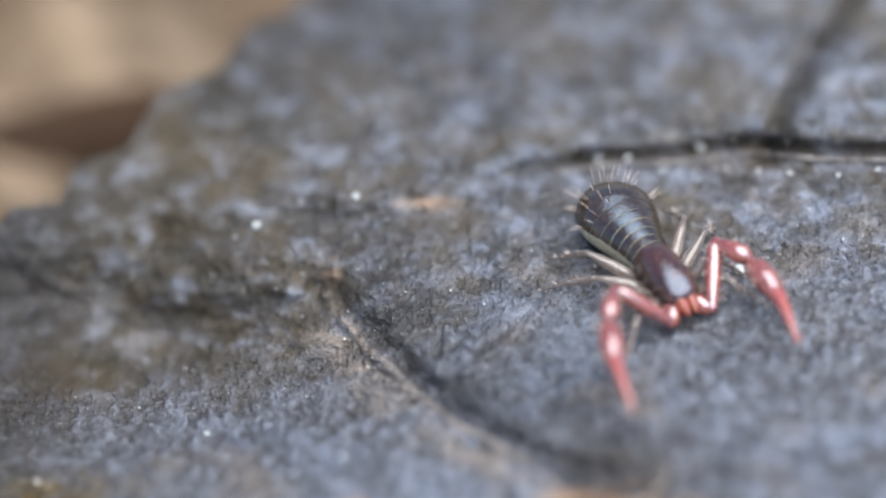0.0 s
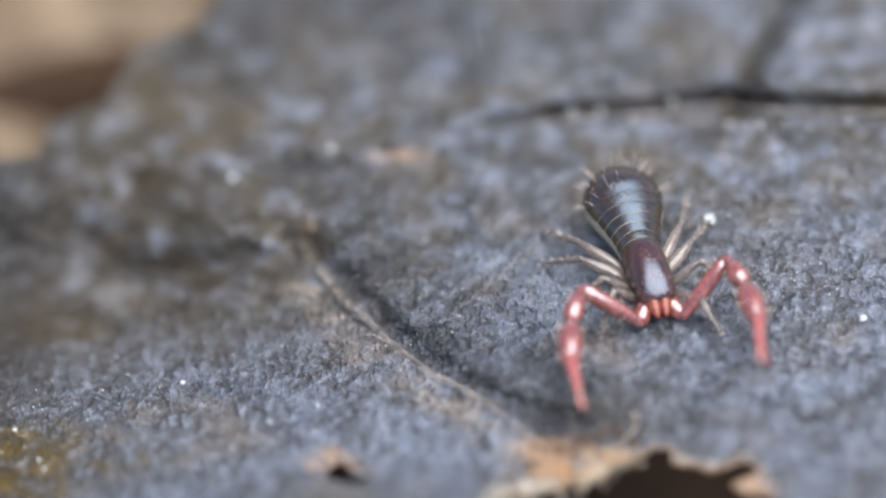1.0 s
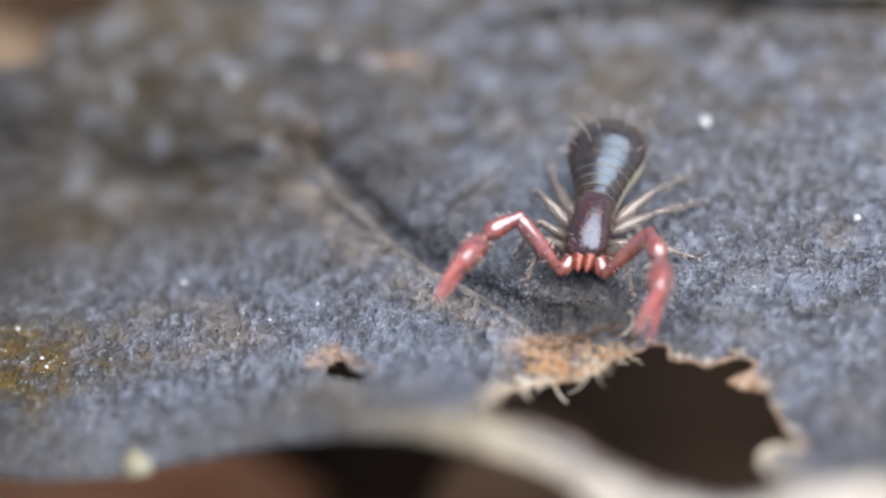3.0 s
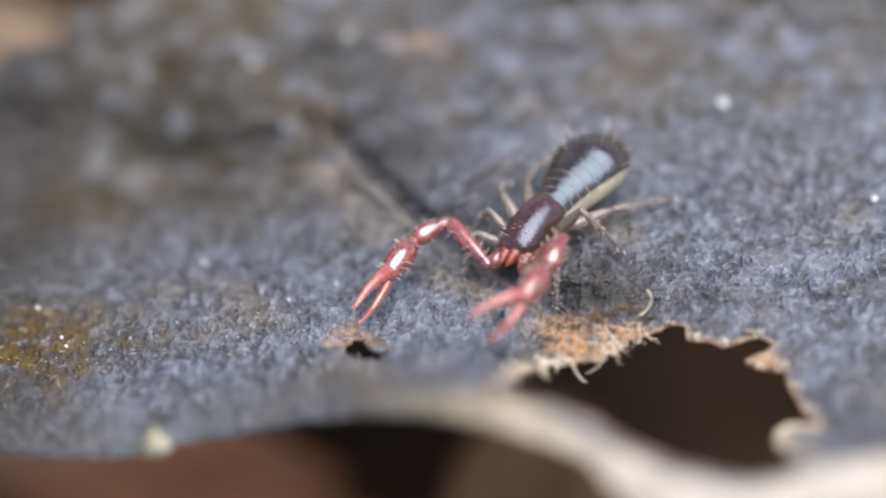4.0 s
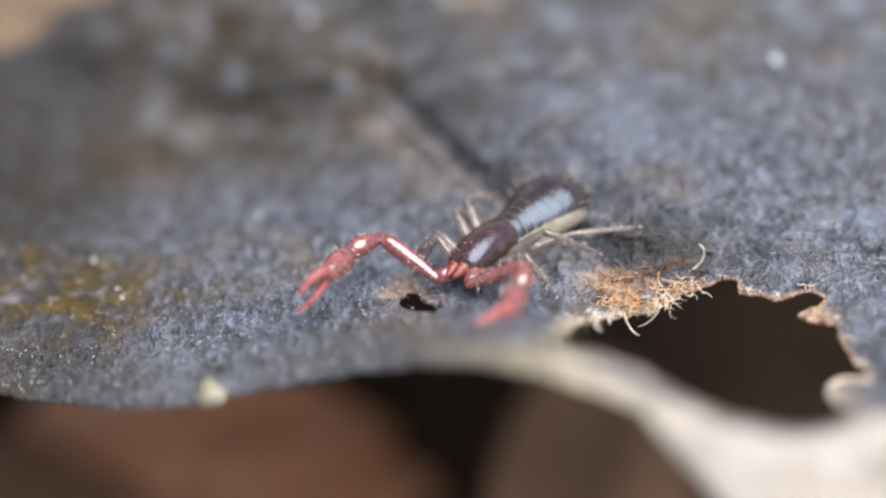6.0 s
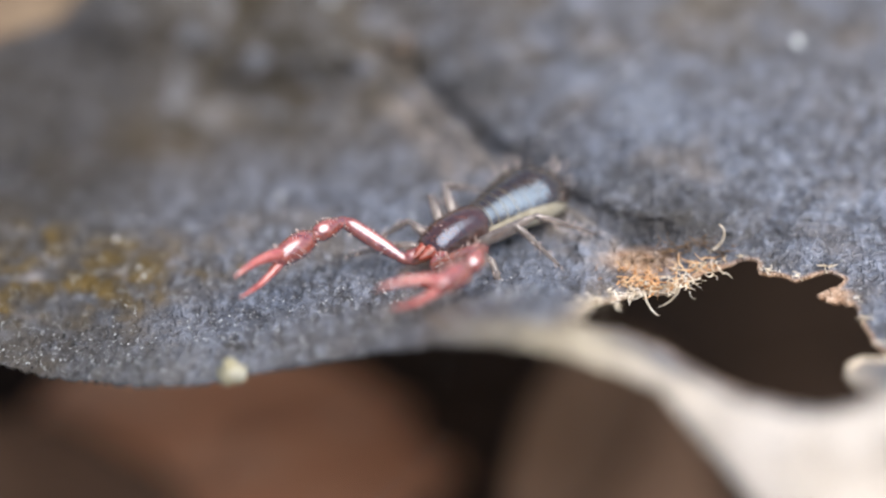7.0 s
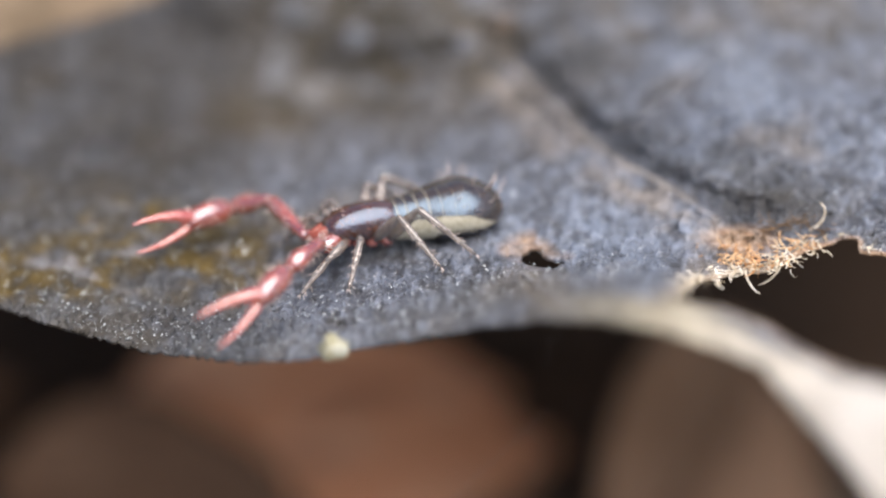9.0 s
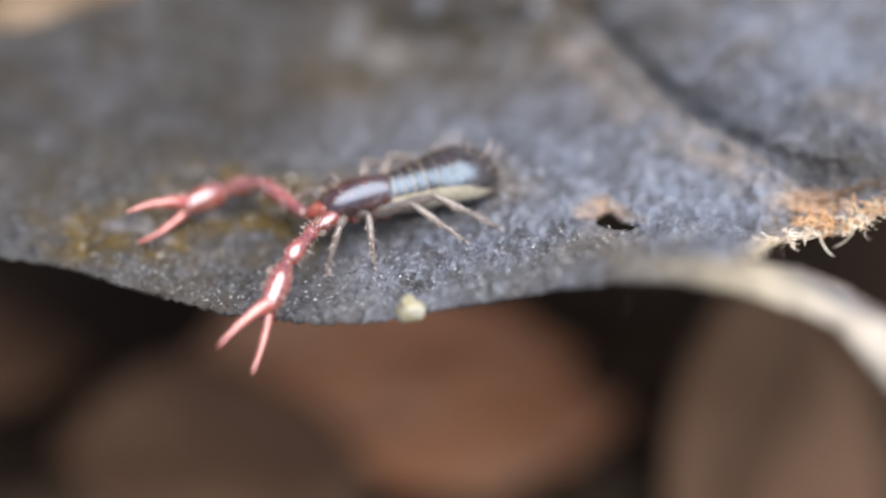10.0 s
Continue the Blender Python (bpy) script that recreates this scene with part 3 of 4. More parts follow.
def specks():
    """White flecks added in place of the blade's glints, thicker along the near margin."""
    rng = np.random.default_rng(14)
    x = np.concatenate([rng.uniform(-8.0, 8.0, 2300), rng.uniform(-6.5, 1.6, 1500)])
    y = np.concatenate([rng.uniform(-2.6, 9.5, 2300), level(MARGIN, x[2300:]) + 0.1 + np.abs(rng.normal(0, 0.7, 1500))])
    keep = inside(x, y, OUTLINE) & ~inside(x, y, BIG_HOLE) & ~((y < level(CREST, x) + 0.15) & (x > -0.5))
    x, y = x[keep], y[keep]
    rise = height(x, y) + 0.03
    rnd, made = random.Random(14), []
    for px, py, h in zip(x, y, rise):
        r = rnd.choice((0.004, 0.005, 0.006, 0.007, 0.009, 0.014)) * (1.3 if py > 3.5 else 1.0)
        c = Vector((px, py - h * VIEW_SLANT, h))
        turn = Euler((rnd.uniform(0, 3), rnd.uniform(0, 3), rnd.uniform(0, 3))).to_matrix()
        ends = [tuple(c + turn @ Vector(v)) for v in ((r, 0, 0), (-r, 0, 0), (0, r, 0), (0, -r * 1.4, 0), (0, 0, r * 0.7), (0, 0, -r * 0.7))]
        made.append((ends, [(0, 2, 4), (2, 1, 4), (1, 3, 4), (3, 0, 4), (2, 0, 5), (1, 2, 5), (3, 1, 5), (0, 3, 5)]))
    ob = new("glint_flecks", mesh_of("glint_flecks", *joined(made), GRAIN, smooth=False))
    return tagged(ob, "tiny white flecks over the leaf in place of its glints", "dust", kind="stuff")


specks()


# ---- forest floor under and behind the leaf ----
def floor():
    bm = bmesh.new()
    ring = []
    rnd = random.Random(8)
    cuts = [0, 12, 18, 25, 33, 45, 60, 90, 150, 300, 800, 3000, 12000, 60000]
    rows = []
    for r in cuts:
        rows.append([bm.verts.new((r * math.cos(a), r * math.sin(a) + 12, -11 + (rnd.uniform(-1.2, 1.2) if 0 < r < 900 else 0))) for a in (2 * math.pi * i / 48 for i in range(48))] if r else [bm.verts.new((0, 12, -11))] * 48)
    for a, b in zip(rows, rows[1:]):
        for i in range(48):
            j = (i + 1) % 48
            vs = (a[i], b[i], b[j], a[j]) if a[0] is not a[1] else (a[i], b[i], b[j])
            bm.faces.new(vs)
    bmesh.ops.recalc_face_normals(bm, faces=bm.faces)
    bm.verts.index_update()
    me = mesh_of("ground", [tuple(v.co) for v in bm.verts], [tuple(v.index for v in f.verts) for f in bm.faces], SOIL)
    bm.free()
    return tagged(new("ground", me), "dark damp forest soil", "ground", kind="structure")


floor()


def litter_leaf(label, material, length, width, curl, seed, at, tear=0.06):
    """A curled dead leaf: a pointed blade with a raised midrib and a stalk."""
    thing = tagged(new("fallen_leaf"), label, "leaf", group="fallen leaves under the grey leaf")
    nu, nv = 44, 20
    verts = []
    for i in range(nu + 1):
        s = i / nu
        half = width / 2 * (math.sin(math.pi * s ** 0.8) ** 0.8 + 0.02)
        for j in range(nv + 1):
            q = 2 * j / nv - 1
            u, v = (s - 0.5) * length, q * half
            z = curl * (v * v) / width - curl * 0.4 * (u * u) / length + 0.5 * noise.noise(Vector((u / 4, v / 4, seed))) + 0.12 * abs(math.sin(9 * s + 3 * abs(q)))
            verts.append((u, v + tear * half * (noise.noise(Vector((s * 9, q, seed))) + 0.5 * noise.noise(Vector((s * 31, q, seed)))), z))
    faces = [(i * (nv + 1) + j, (i + 1) * (nv + 1) + j, (i + 1) * (nv + 1) + j + 1, i * (nv + 1) + j + 1) for i in range(nu) for j in range(nv)]
    blade = part("blade", mesh_of("blade", verts, faces, material), thing)
    thick = blade.modifiers.new("thickness", "SOLIDIFY")
    thick.thickness = 0.15 * MM
    mid = [verts[i * (nv + 1) + nv // 2] for i in range(nu + 1)]
    part("midrib", mesh_of("midrib", *tube([(a, b, c + 0.05) for a, b, c in mid], [0.3 * (1 - 0.8 * i / nu) for i in range(nu + 1)]), material), thing)
    thing.matrix_basis = at
    return thing


def mm_pose(x, y, z, rx=0, ry=0, rz=0):
    return pose(x * MM, y * MM, z * MM, rx, ry, rz)


litter_leaf("rust-orange dead leaf standing under the grey leaf", RUST, 5.6, 2.6, 0.5, 1.0, mm_pose(-3.1, 7.0, -8.7, 50, 0, 4))
litter_leaf("dim rust dead leaf standing in the shade", UMBER, 4.6, 3.0, 0.6, 6.0, mm_pose(-5.4, 5.6, -9.5, 55, 0, -10))
litter_leaf("brown dead leaf leaning under the torn hole", TAWNY, 5.5, 4.4, 0.6, 3.0, mm_pose(2.6, 6.6, -9.4, 52, 0, 70))
litter_leaf("rust-brown dead leaf lying under the margin", RUST, 4.0, 1.8, 0.5, 7.0, mm_pose(-1.5, 6.4, -9.4, 40, 0, 15))
# added backing leaf behind hole and margin, its colour darkened in place of shade
litter_leaf("broad backing leaf under the grey leaf, coloured dark for shade", SHADE_BROWN, 24, 14, 0.6, 8.0, mm_pose(-1.0, 9.0, -9.6, 36, 0, 8))
litter_leaf("umber dead leaf lying in the shade", UMBER, 14, 8, 1.0, 2.0, mm_pose(-12, 9, -8.5, 22, 6, 20))
litter_leaf("straw-coloured crumpled dead leaf behind the grey leaf", STRAW, 18, 12, 2.0, 4.0, mm_pose(-7.5, 14.0, -3.1, 38, 12, 40), 0.2)
litter_leaf("umber dead leaf lying behind", UMBER, 22, 12, 1.5, 5.0, mm_pose(-16, 20, -7.5, 15, 0, 70))


# ---- the pseudoscorpion; its own space looks along +x, in mm ----
def section(x, half, top, bottom, power=2.3, n=28, a0=0.0, a1=2 * math.pi, grow=0.0):
    """Part of a rounded cross-section at x, from angle a0 to a1 (0 is its left side, a quarter turn is up)."""
    out = []
    mid = bottom + (top - bottom) * 0.45
    closed = a1 - a0 > 6.2
    for i in range(n):
        w = a0 + (a1 - a0) * i / (n if closed else n - 1)
        c, s = math.cos(w), math.sin(w)
        k = 2 / power
        out.append((x, math.copysign(abs(c) ** k, c) * (half + grow), mid + math.copysign(abs(s) ** k, s) * ((top - mid if s > 0 else mid - bottom) + grow)))
    return out


def belly(s):
    """Half width, top and bottom of the hind body at share s from its front to its round end."""
    end = lambda start: math.sqrt(max(0.0, 1 - (max(0.0, s - start) / (1 - start)) ** 2))
    half = np.interp(s, [0, 0.12, 0.24, 0.36, 0.48, 0.58, 0.66], [0.255, 0.265, 0.3, 0.37, 0.455, 0.5, 0.512]) * end(0.64) + 0.012
    top = 0.42 + (np.interp(s, [0, 0.2, 0.45, 0.65], [0.57, 0.63, 0.755, 0.835]) - 0.42) * end(0.6) + 0.004
    low = 0.42 - (0.42 - np.interp(s, [0, 0.3, 0.7], [0.09, 0.06, 0.08])) * end(0.72) - 0.004
    return float(half), float(top), float(low)


FRONT, BACK = 0.0, -1.75


def at_share(s):
    return FRONT + (BACK - FRONT) * s


def bristles(rnd, count, spot):
    made = []
    for k in range(count):
        p, d, length = spot(rnd)
        q = p + d * length * 0.5 + Vector((0, 0, 0.01))
        made.append(tube([tuple(p), tuple(q), tuple(p + d * length)], [0.006, 0.005, 0.0018], 4))
    return joined(made)


FEMUR, PATELLA, PALM, FINGER = 0.936, 0.564, 0.782, 0.971


def hairs_on(rnd, count, length, radius, low=0.05, high=0.15):
    """Bristles that stand out from a limb piece along +x."""
    def spot(r):
        w, s = r.uniform(0, 6.3), r.uniform(0.1, 0.95)
        d = Vector((0.25, math.cos(w), math.sin(w))).normalized()
        return Vector((s * length, radius * math.cos(w), radius * math.sin(w))), d, r.uniform(low, high)
    return mesh_of("bristles", *bristles(rnd, count, spot), HAIR)


def arm(side, animal):
    """One big front arm; pieces lie along +x from their joints."""
    made = {}
    base = Vector((0.899, 0.288 * side, 0.122))
    part("arm_base", mesh_of("arm_base", *tube([(0.5, 0.1 * side, 0.17), (0.66, 0.17 * side, 0.16), (0.8, 0.25 * side, 0.12), tuple(base)], [0.1, 0.13, 0.115, 0.075], 12), RED), animal)
    made["femur"] = part("arm_femur", mesh_of("arm_femur", *limb(FEMUR, [(-0.06, 0.03), (-0.03, 0.065), (0.04, 0.076), (0.1, 0.076), (0.2, 0.092), (0.4, 0.107), (0.65, 0.112), (0.85, 0.108), (0.96, 0.092), (1.03, 0.04)], 16), RED), animal)
    made["patella"] = part("arm_patella", mesh_of("arm_patella", *limb(PATELLA, [(-0.07, 0.03), (-0.03, 0.072), (0.06, 0.082), (0.18, 0.084), (0.36, 0.108), (0.6, 0.134), (0.8, 0.136), (0.94, 0.108), (1.04, 0.05)], 16, 1.0, 0.012), RED), animal)
    palm = made["chela"] = part("claw", mesh_of("claw", *limb(PALM, [(-0.06, 0.03), (0.0, 0.072), (0.06, 0.088), (0.14, 0.118), (0.26, 0.15), (0.4, 0.168), (0.54, 0.168), (0.7, 0.156), (0.86, 0.136), (0.98, 0.112), (1.06, 0.078), (1.1, 0.03)], 20, 1.06), RED), animal, "swollen glossy red claw")
    rnd = random.Random(20 + side)
    for piece, count, length, radius in ((made["femur"], 26, FEMUR, 0.09), (made["patella"], 22, PATELLA, 0.09), (palm, 52, PALM, 0.125)):
        tagged(part("bristles", hairs_on(rnd, count, length, radius, 0.05, 0.13), piece, "fine pale bristles"), kind="stuff")
    for name, bend, stout in (("fixed_finger", 0.06, 1.15), ("movable_finger", -0.065, 0.82)):
        made[name] = part(name, mesh_of(name, *limb(FINGER, [(-0.08, 0.05 * stout), (0.0, 0.088 * stout), (0.1, 0.088 * stout), (0.3, 0.066 * stout), (0.55, 0.049 * stout), (0.78, 0.034 * stout), (0.93, 0.021), (1.0, 0.006)], 12, 1.0, bend), PINK), palm, "slender pink finger")
    return made


# each pair of legs: hip, where the foot rests along and across, length of the thigh and of the shin
LEG_SPOTS = ((0.5, 1.02, 0.9, 0.46, 0.64), (0.32, 0.42, 1.15, 0.52, 0.7), (0.1, -0.85, 1.2, 0.68, 0.88), (-0.1, -1.4, 1.02, 0.76, 0.98))


def pseudoscorpion():
    animal = tagged(new("pseudoscorpion"), "small pseudoscorpion with dark glossy back and red claws", "arachnid")
    shares = [math.sin(math.pi / 2 * k / 48) for k in range(49)]
    part("abdomen", mesh_of("abdomen", *loft([section(at_share(s), *belly(s), n=36, power=2.05) for s in shares]), CREAM), animal, "cream-coloured soft hind body")
    # dark back plates, wider gaps in front
    edges = [0.03, 0.12, 0.195, 0.275, 0.36, 0.45, 0.545, 0.645, 0.745, 0.85, 1.0]
    for k, (a, b) in enumerate(zip(edges, edges[1:])):
        gap = 0.0038 if k < 5 else 0.0008
        lo, hi = a + gap, b - (0.0 if k == 9 else gap)
        rings, n = [], 26
        for q in (0, 0.08, 0.25, 0.5, 0.75, 0.92, 1) if k < 8 else [math.sin(math.pi / 2 * i / 12) for i in range(13)]:
            s = lo + (hi - lo) * q
            dip = float(np.interp(s, [0.0, 0.2, 0.45, 0.65, 0.78, 0.88, 0.95, 1.0], [-0.1, -0.2, -0.24, -0.14, 0.02, 0.22, 0.5, 1.2]))
            rings.append(section(at_share(s), *belly(s), n=n, power=2.05, a0=-dip, a1=math.pi + dip, grow=0.008 + (0.0032 * math.sin(math.pi * min(max(q, 0.04), 0.96)) ** 0.5 if k < 6 else 0.004 + 0.002 * q)))
        part("back_plate", mesh_of("back_plate", *loft(rings, False), TERGITE), animal, "dark polished back plate" if k == 0 else "")
    # dark plates under the hind end
    for a, b in ((0.42, 0.55), (0.555, 0.68), (0.685, 0.81), (0.815, 0.97)):
        rings = [section(at_share(a + (b - a) * q), *belly(a + (b - a) * q), n=22, power=2.05, a0=math.pi + 0.75 - 0.45 * a, a1=2 * math.pi - 0.75 + 0.45 * a, grow=0.008) for q in (0, 0.1, 0.35, 0.65, 0.9, 1)]
        part("belly_plate", mesh_of("belly_plate", *loft(rings, False), TERGITE), animal)
    # carapace
    rings = []
    for x, half, top, low in ((-0.12, 0.25, 0.53, 0.14), (-0.19, 0.268, 0.6, 0.09), (-0.15, 0.278, 0.622, 0.08), (0.0, 0.284, 0.63, 0.08), (0.16, 0.289, 0.618, 0.08), (0.32, 0.29, 0.592, 0.085), (0.46, 0.284, 0.555, 0.09),
                              (0.58, 0.266, 0.505, 0.1), (0.67, 0.24, 0.448, 0.12), (0.73, 0.19, 0.395, 0.15), (0.76, 0.09, 0.34, 0.2)):
        rings.append(section(x, half, top, low, 2.25, 32))
    shield = part("carapace", mesh_of("carapace", *loft(rings), CARAPACE), animal, "polished red-brown head shield")
    for side in (1, -1):
        v, f = limb(0.42, [(-0.05, 0.05), (0.0, 0.09), (0.2, 0.105), (0.45, 0.1), (0.65, 0.078), (0.8, 0.052), (0.92, 0.03), (1.0, 0.008)], 14)
        part("pincer_jaw", mesh_of("pincer_jaw", v, f, JAW), animal, "short red jaw", mm_pose(0.55, 0.085 * side, 0.3, 0, 15, -4 * side))
    for row in range(4):
        for side in (1, -1):
            x = LEG_SPOTS[row][0]
            part("leg_base", mesh_of("leg_base", *tube([(x, 0.04 * side, 0.13), (x, 0.15 * side, 0.12), (x, 0.25 * side, 0.17)], [0.1, 0.105, 0.055], 10), RED), animal)
    rnd = random.Random(3)

    def back(r):
        s, w = r.uniform(0.55, 0.98), r.uniform(0.05, math.pi - 0.05)
        half, top, low = belly(s)
        p = Vector((at_share(s), math.cos(w) * half, low + (top - low) * (0.45 + 0.55 * math.sin(w))))
        d = Vector((-0.1 - 1.6 * max(0, s - 0.7), math.cos(w), math.sin(w) + 0.1)).normalized()
        return p, d, r.uniform(0.12, 0.27)
    tagged(part("back_bristles", mesh_of("back_bristles", *bristles(rnd, 32, back), HAIR), animal, "fine pale bristles on the back"), kind="stuff")

    def face(r):
        p = Vector((r.uniform(0.1, 0.7), r.uniform(-0.2, 0.2), 0.45))
        return p, Vector((0.6, p.y * 2, 0.7)).normalized(), r.uniform(0.08, 0.16)
    tagged(part("head_bristles", mesh_of("head_bristles", *bristles(rnd, 24, face), HAIR), animal), kind="stuff")
    arms = {"left": arm(1, animal), "right": arm(-1, animal)}
    legs = []
    for row in range(4):
        for side in (1, -1):
            fat = 1.15 if row < 2 else 1.4
            thigh, shin = LEG_SPOTS[row][3:]
            upper = part("leg_femur", mesh_of("leg_femur", *limb(thigh, [(-0.04, 0.02), (0.0, 0.04 * fat), (0.25, 0.06 * fat), (0.5, 0.06 * fat), (0.75, 0.048 * fat), (0.97, 0.036), (1.03, 0.015)], 12), LEG), animal)
            lower = part("leg_tibia", mesh_of("leg_tibia", *limb(shin, [(-0.03, 0.015), (0.0, 0.044), (0.25, 0.053), (0.5, 0.042), (0.54, 0.036), (0.9, 0.027), (1.0, 0.011)], 10), LEG), animal)
            claw = [tube([(shin * 0.98, 0, 0), (shin * 1.04, 0.02 * s, 0.0), (shin * 1.07, 0.03 * s, -0.03)], [0.008, 0.006, 0.002], 4) for s in (1, -1)]
            part("foot_claw", mesh_of("foot_claw", *joined(claw), HAIR), lower)

            def hairs(r):
                w, s = r.uniform(0, 6.3), r.uniform(0.1, 0.95)
                return Vector((s * shin, 0.025 * math.cos(w), 0.025 * math.sin(w))), Vector((0.8, math.cos(w), math.sin(w))).normalized(), r.uniform(0.05, 0.1)
            tagged(part("leg_bristles", mesh_of("leg_bristles", *bristles(rnd, 14, hairs), HAIR), lower), kind="stuff")
            legs.append((row, side, upper, lower))
    return animal, arms, legs


animal, arms, legs = pseudoscorpion()


def silk():
    a = on_leaf(*(0.04, -3.29), -1.0)
    top = on_leaf(*(0.41, -1.54), -0.05)
    pts = [tuple(top.lerp(a, 0.04 * k)) for k in range(10)]
    return tagged(new("silk_thread", mesh_of("silk_thread", *tube(pts, [0.0007] * 10, 5), SILK)), "thin pale silk thread hanging from the leaf margin", "silk thread")


silk()
run = [Vector((0.35, -0.57, -2.17)).lerp(Vector((-2.65, -3.18, -3.64)), k / 12) + Vector((0, 0, -0.04 * math.sin(math.pi * k / 12))) for k in range(13)]
tagged(new("silk_thread", mesh_of("silk_thread", *tube([tuple(p) for p in run], [0.0014] * 13, 5), SILK)), "long fine silk thread slanting down under the leaf", "silk thread")


# ---- what moves ----
def bone(a, b):
    """The pose of a piece that runs from a to b, in metres."""
    d = (b - a).normalized()
    return pose(*(a * MM), 0, -math.degrees(math.asin(max(-1, min(1, d.z)))), math.degrees(math.atan2(d.y, d.x)))


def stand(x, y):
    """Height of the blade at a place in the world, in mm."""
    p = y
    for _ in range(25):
        p = y + float(height(np.array(x), np.array(p))) * VIEW_SLANT
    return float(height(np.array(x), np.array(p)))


def gait(animal, legs):
    """Feet stay where they stand until the body has left them behind, then step on."""
    steps = [k * 0.2 for k in range(51)]
    poses = []
    for t in steps:
        scene.frame_set(frame(t))
        poses.append(animal.matrix_basis.copy())
    for row, side, upper, lower in legs:
        hip = Vector((LEG_SPOTS[row][0], 0.25 * side, 0.17))
        rest = Vector((LEG_SPOTS[row][1], LEG_SPOTS[row][2] * side, 0)) * MM
        foot, ups, downs = None, [], []
        swing = 0
        for k, t in enumerate(steps):
            m = poses[k]
            later = poses[min(k + 2, 50)]
            home = m @ rest
            if foot is None:
                foot = home + Vector((0.1 * ((row + (side > 0)) % 2 * 2 - 1) * MM, 0, 0))
            if (foot - home).to_2d().length > (0.3 if (row + (side > 0)) % 2 else 0.4) * MM:
                foot, swing = later @ rest, 0.12
            foot.z = (stand(foot.x / MM, foot.y / MM) + 0.02 + swing) * MM
            swing = 0
            goal = (m.inverted() @ foot) / MM
            way = goal - hip
            thigh, shin = LEG_SPOTS[row][3:]
            reach = min(way.length, (thigh + shin) * 0.985)
            way.normalize()
            goal = hip + way * reach
            lift = (thigh ** 2 - shin ** 2 + reach ** 2) / (2 * reach)
            out = math.sqrt(max(0.0, thigh ** 2 - lift ** 2))
            up = Vector((0, 0.6 * side, 1))
            up = (up - way * up.dot(way)).normalized()
            knee = hip + way * lift + up * out
            ups.append((t, bone(hip, knee)))
            downs.append((t, bone(knee, goal)))
        walk(upper, ups)
        walk(lower, downs)


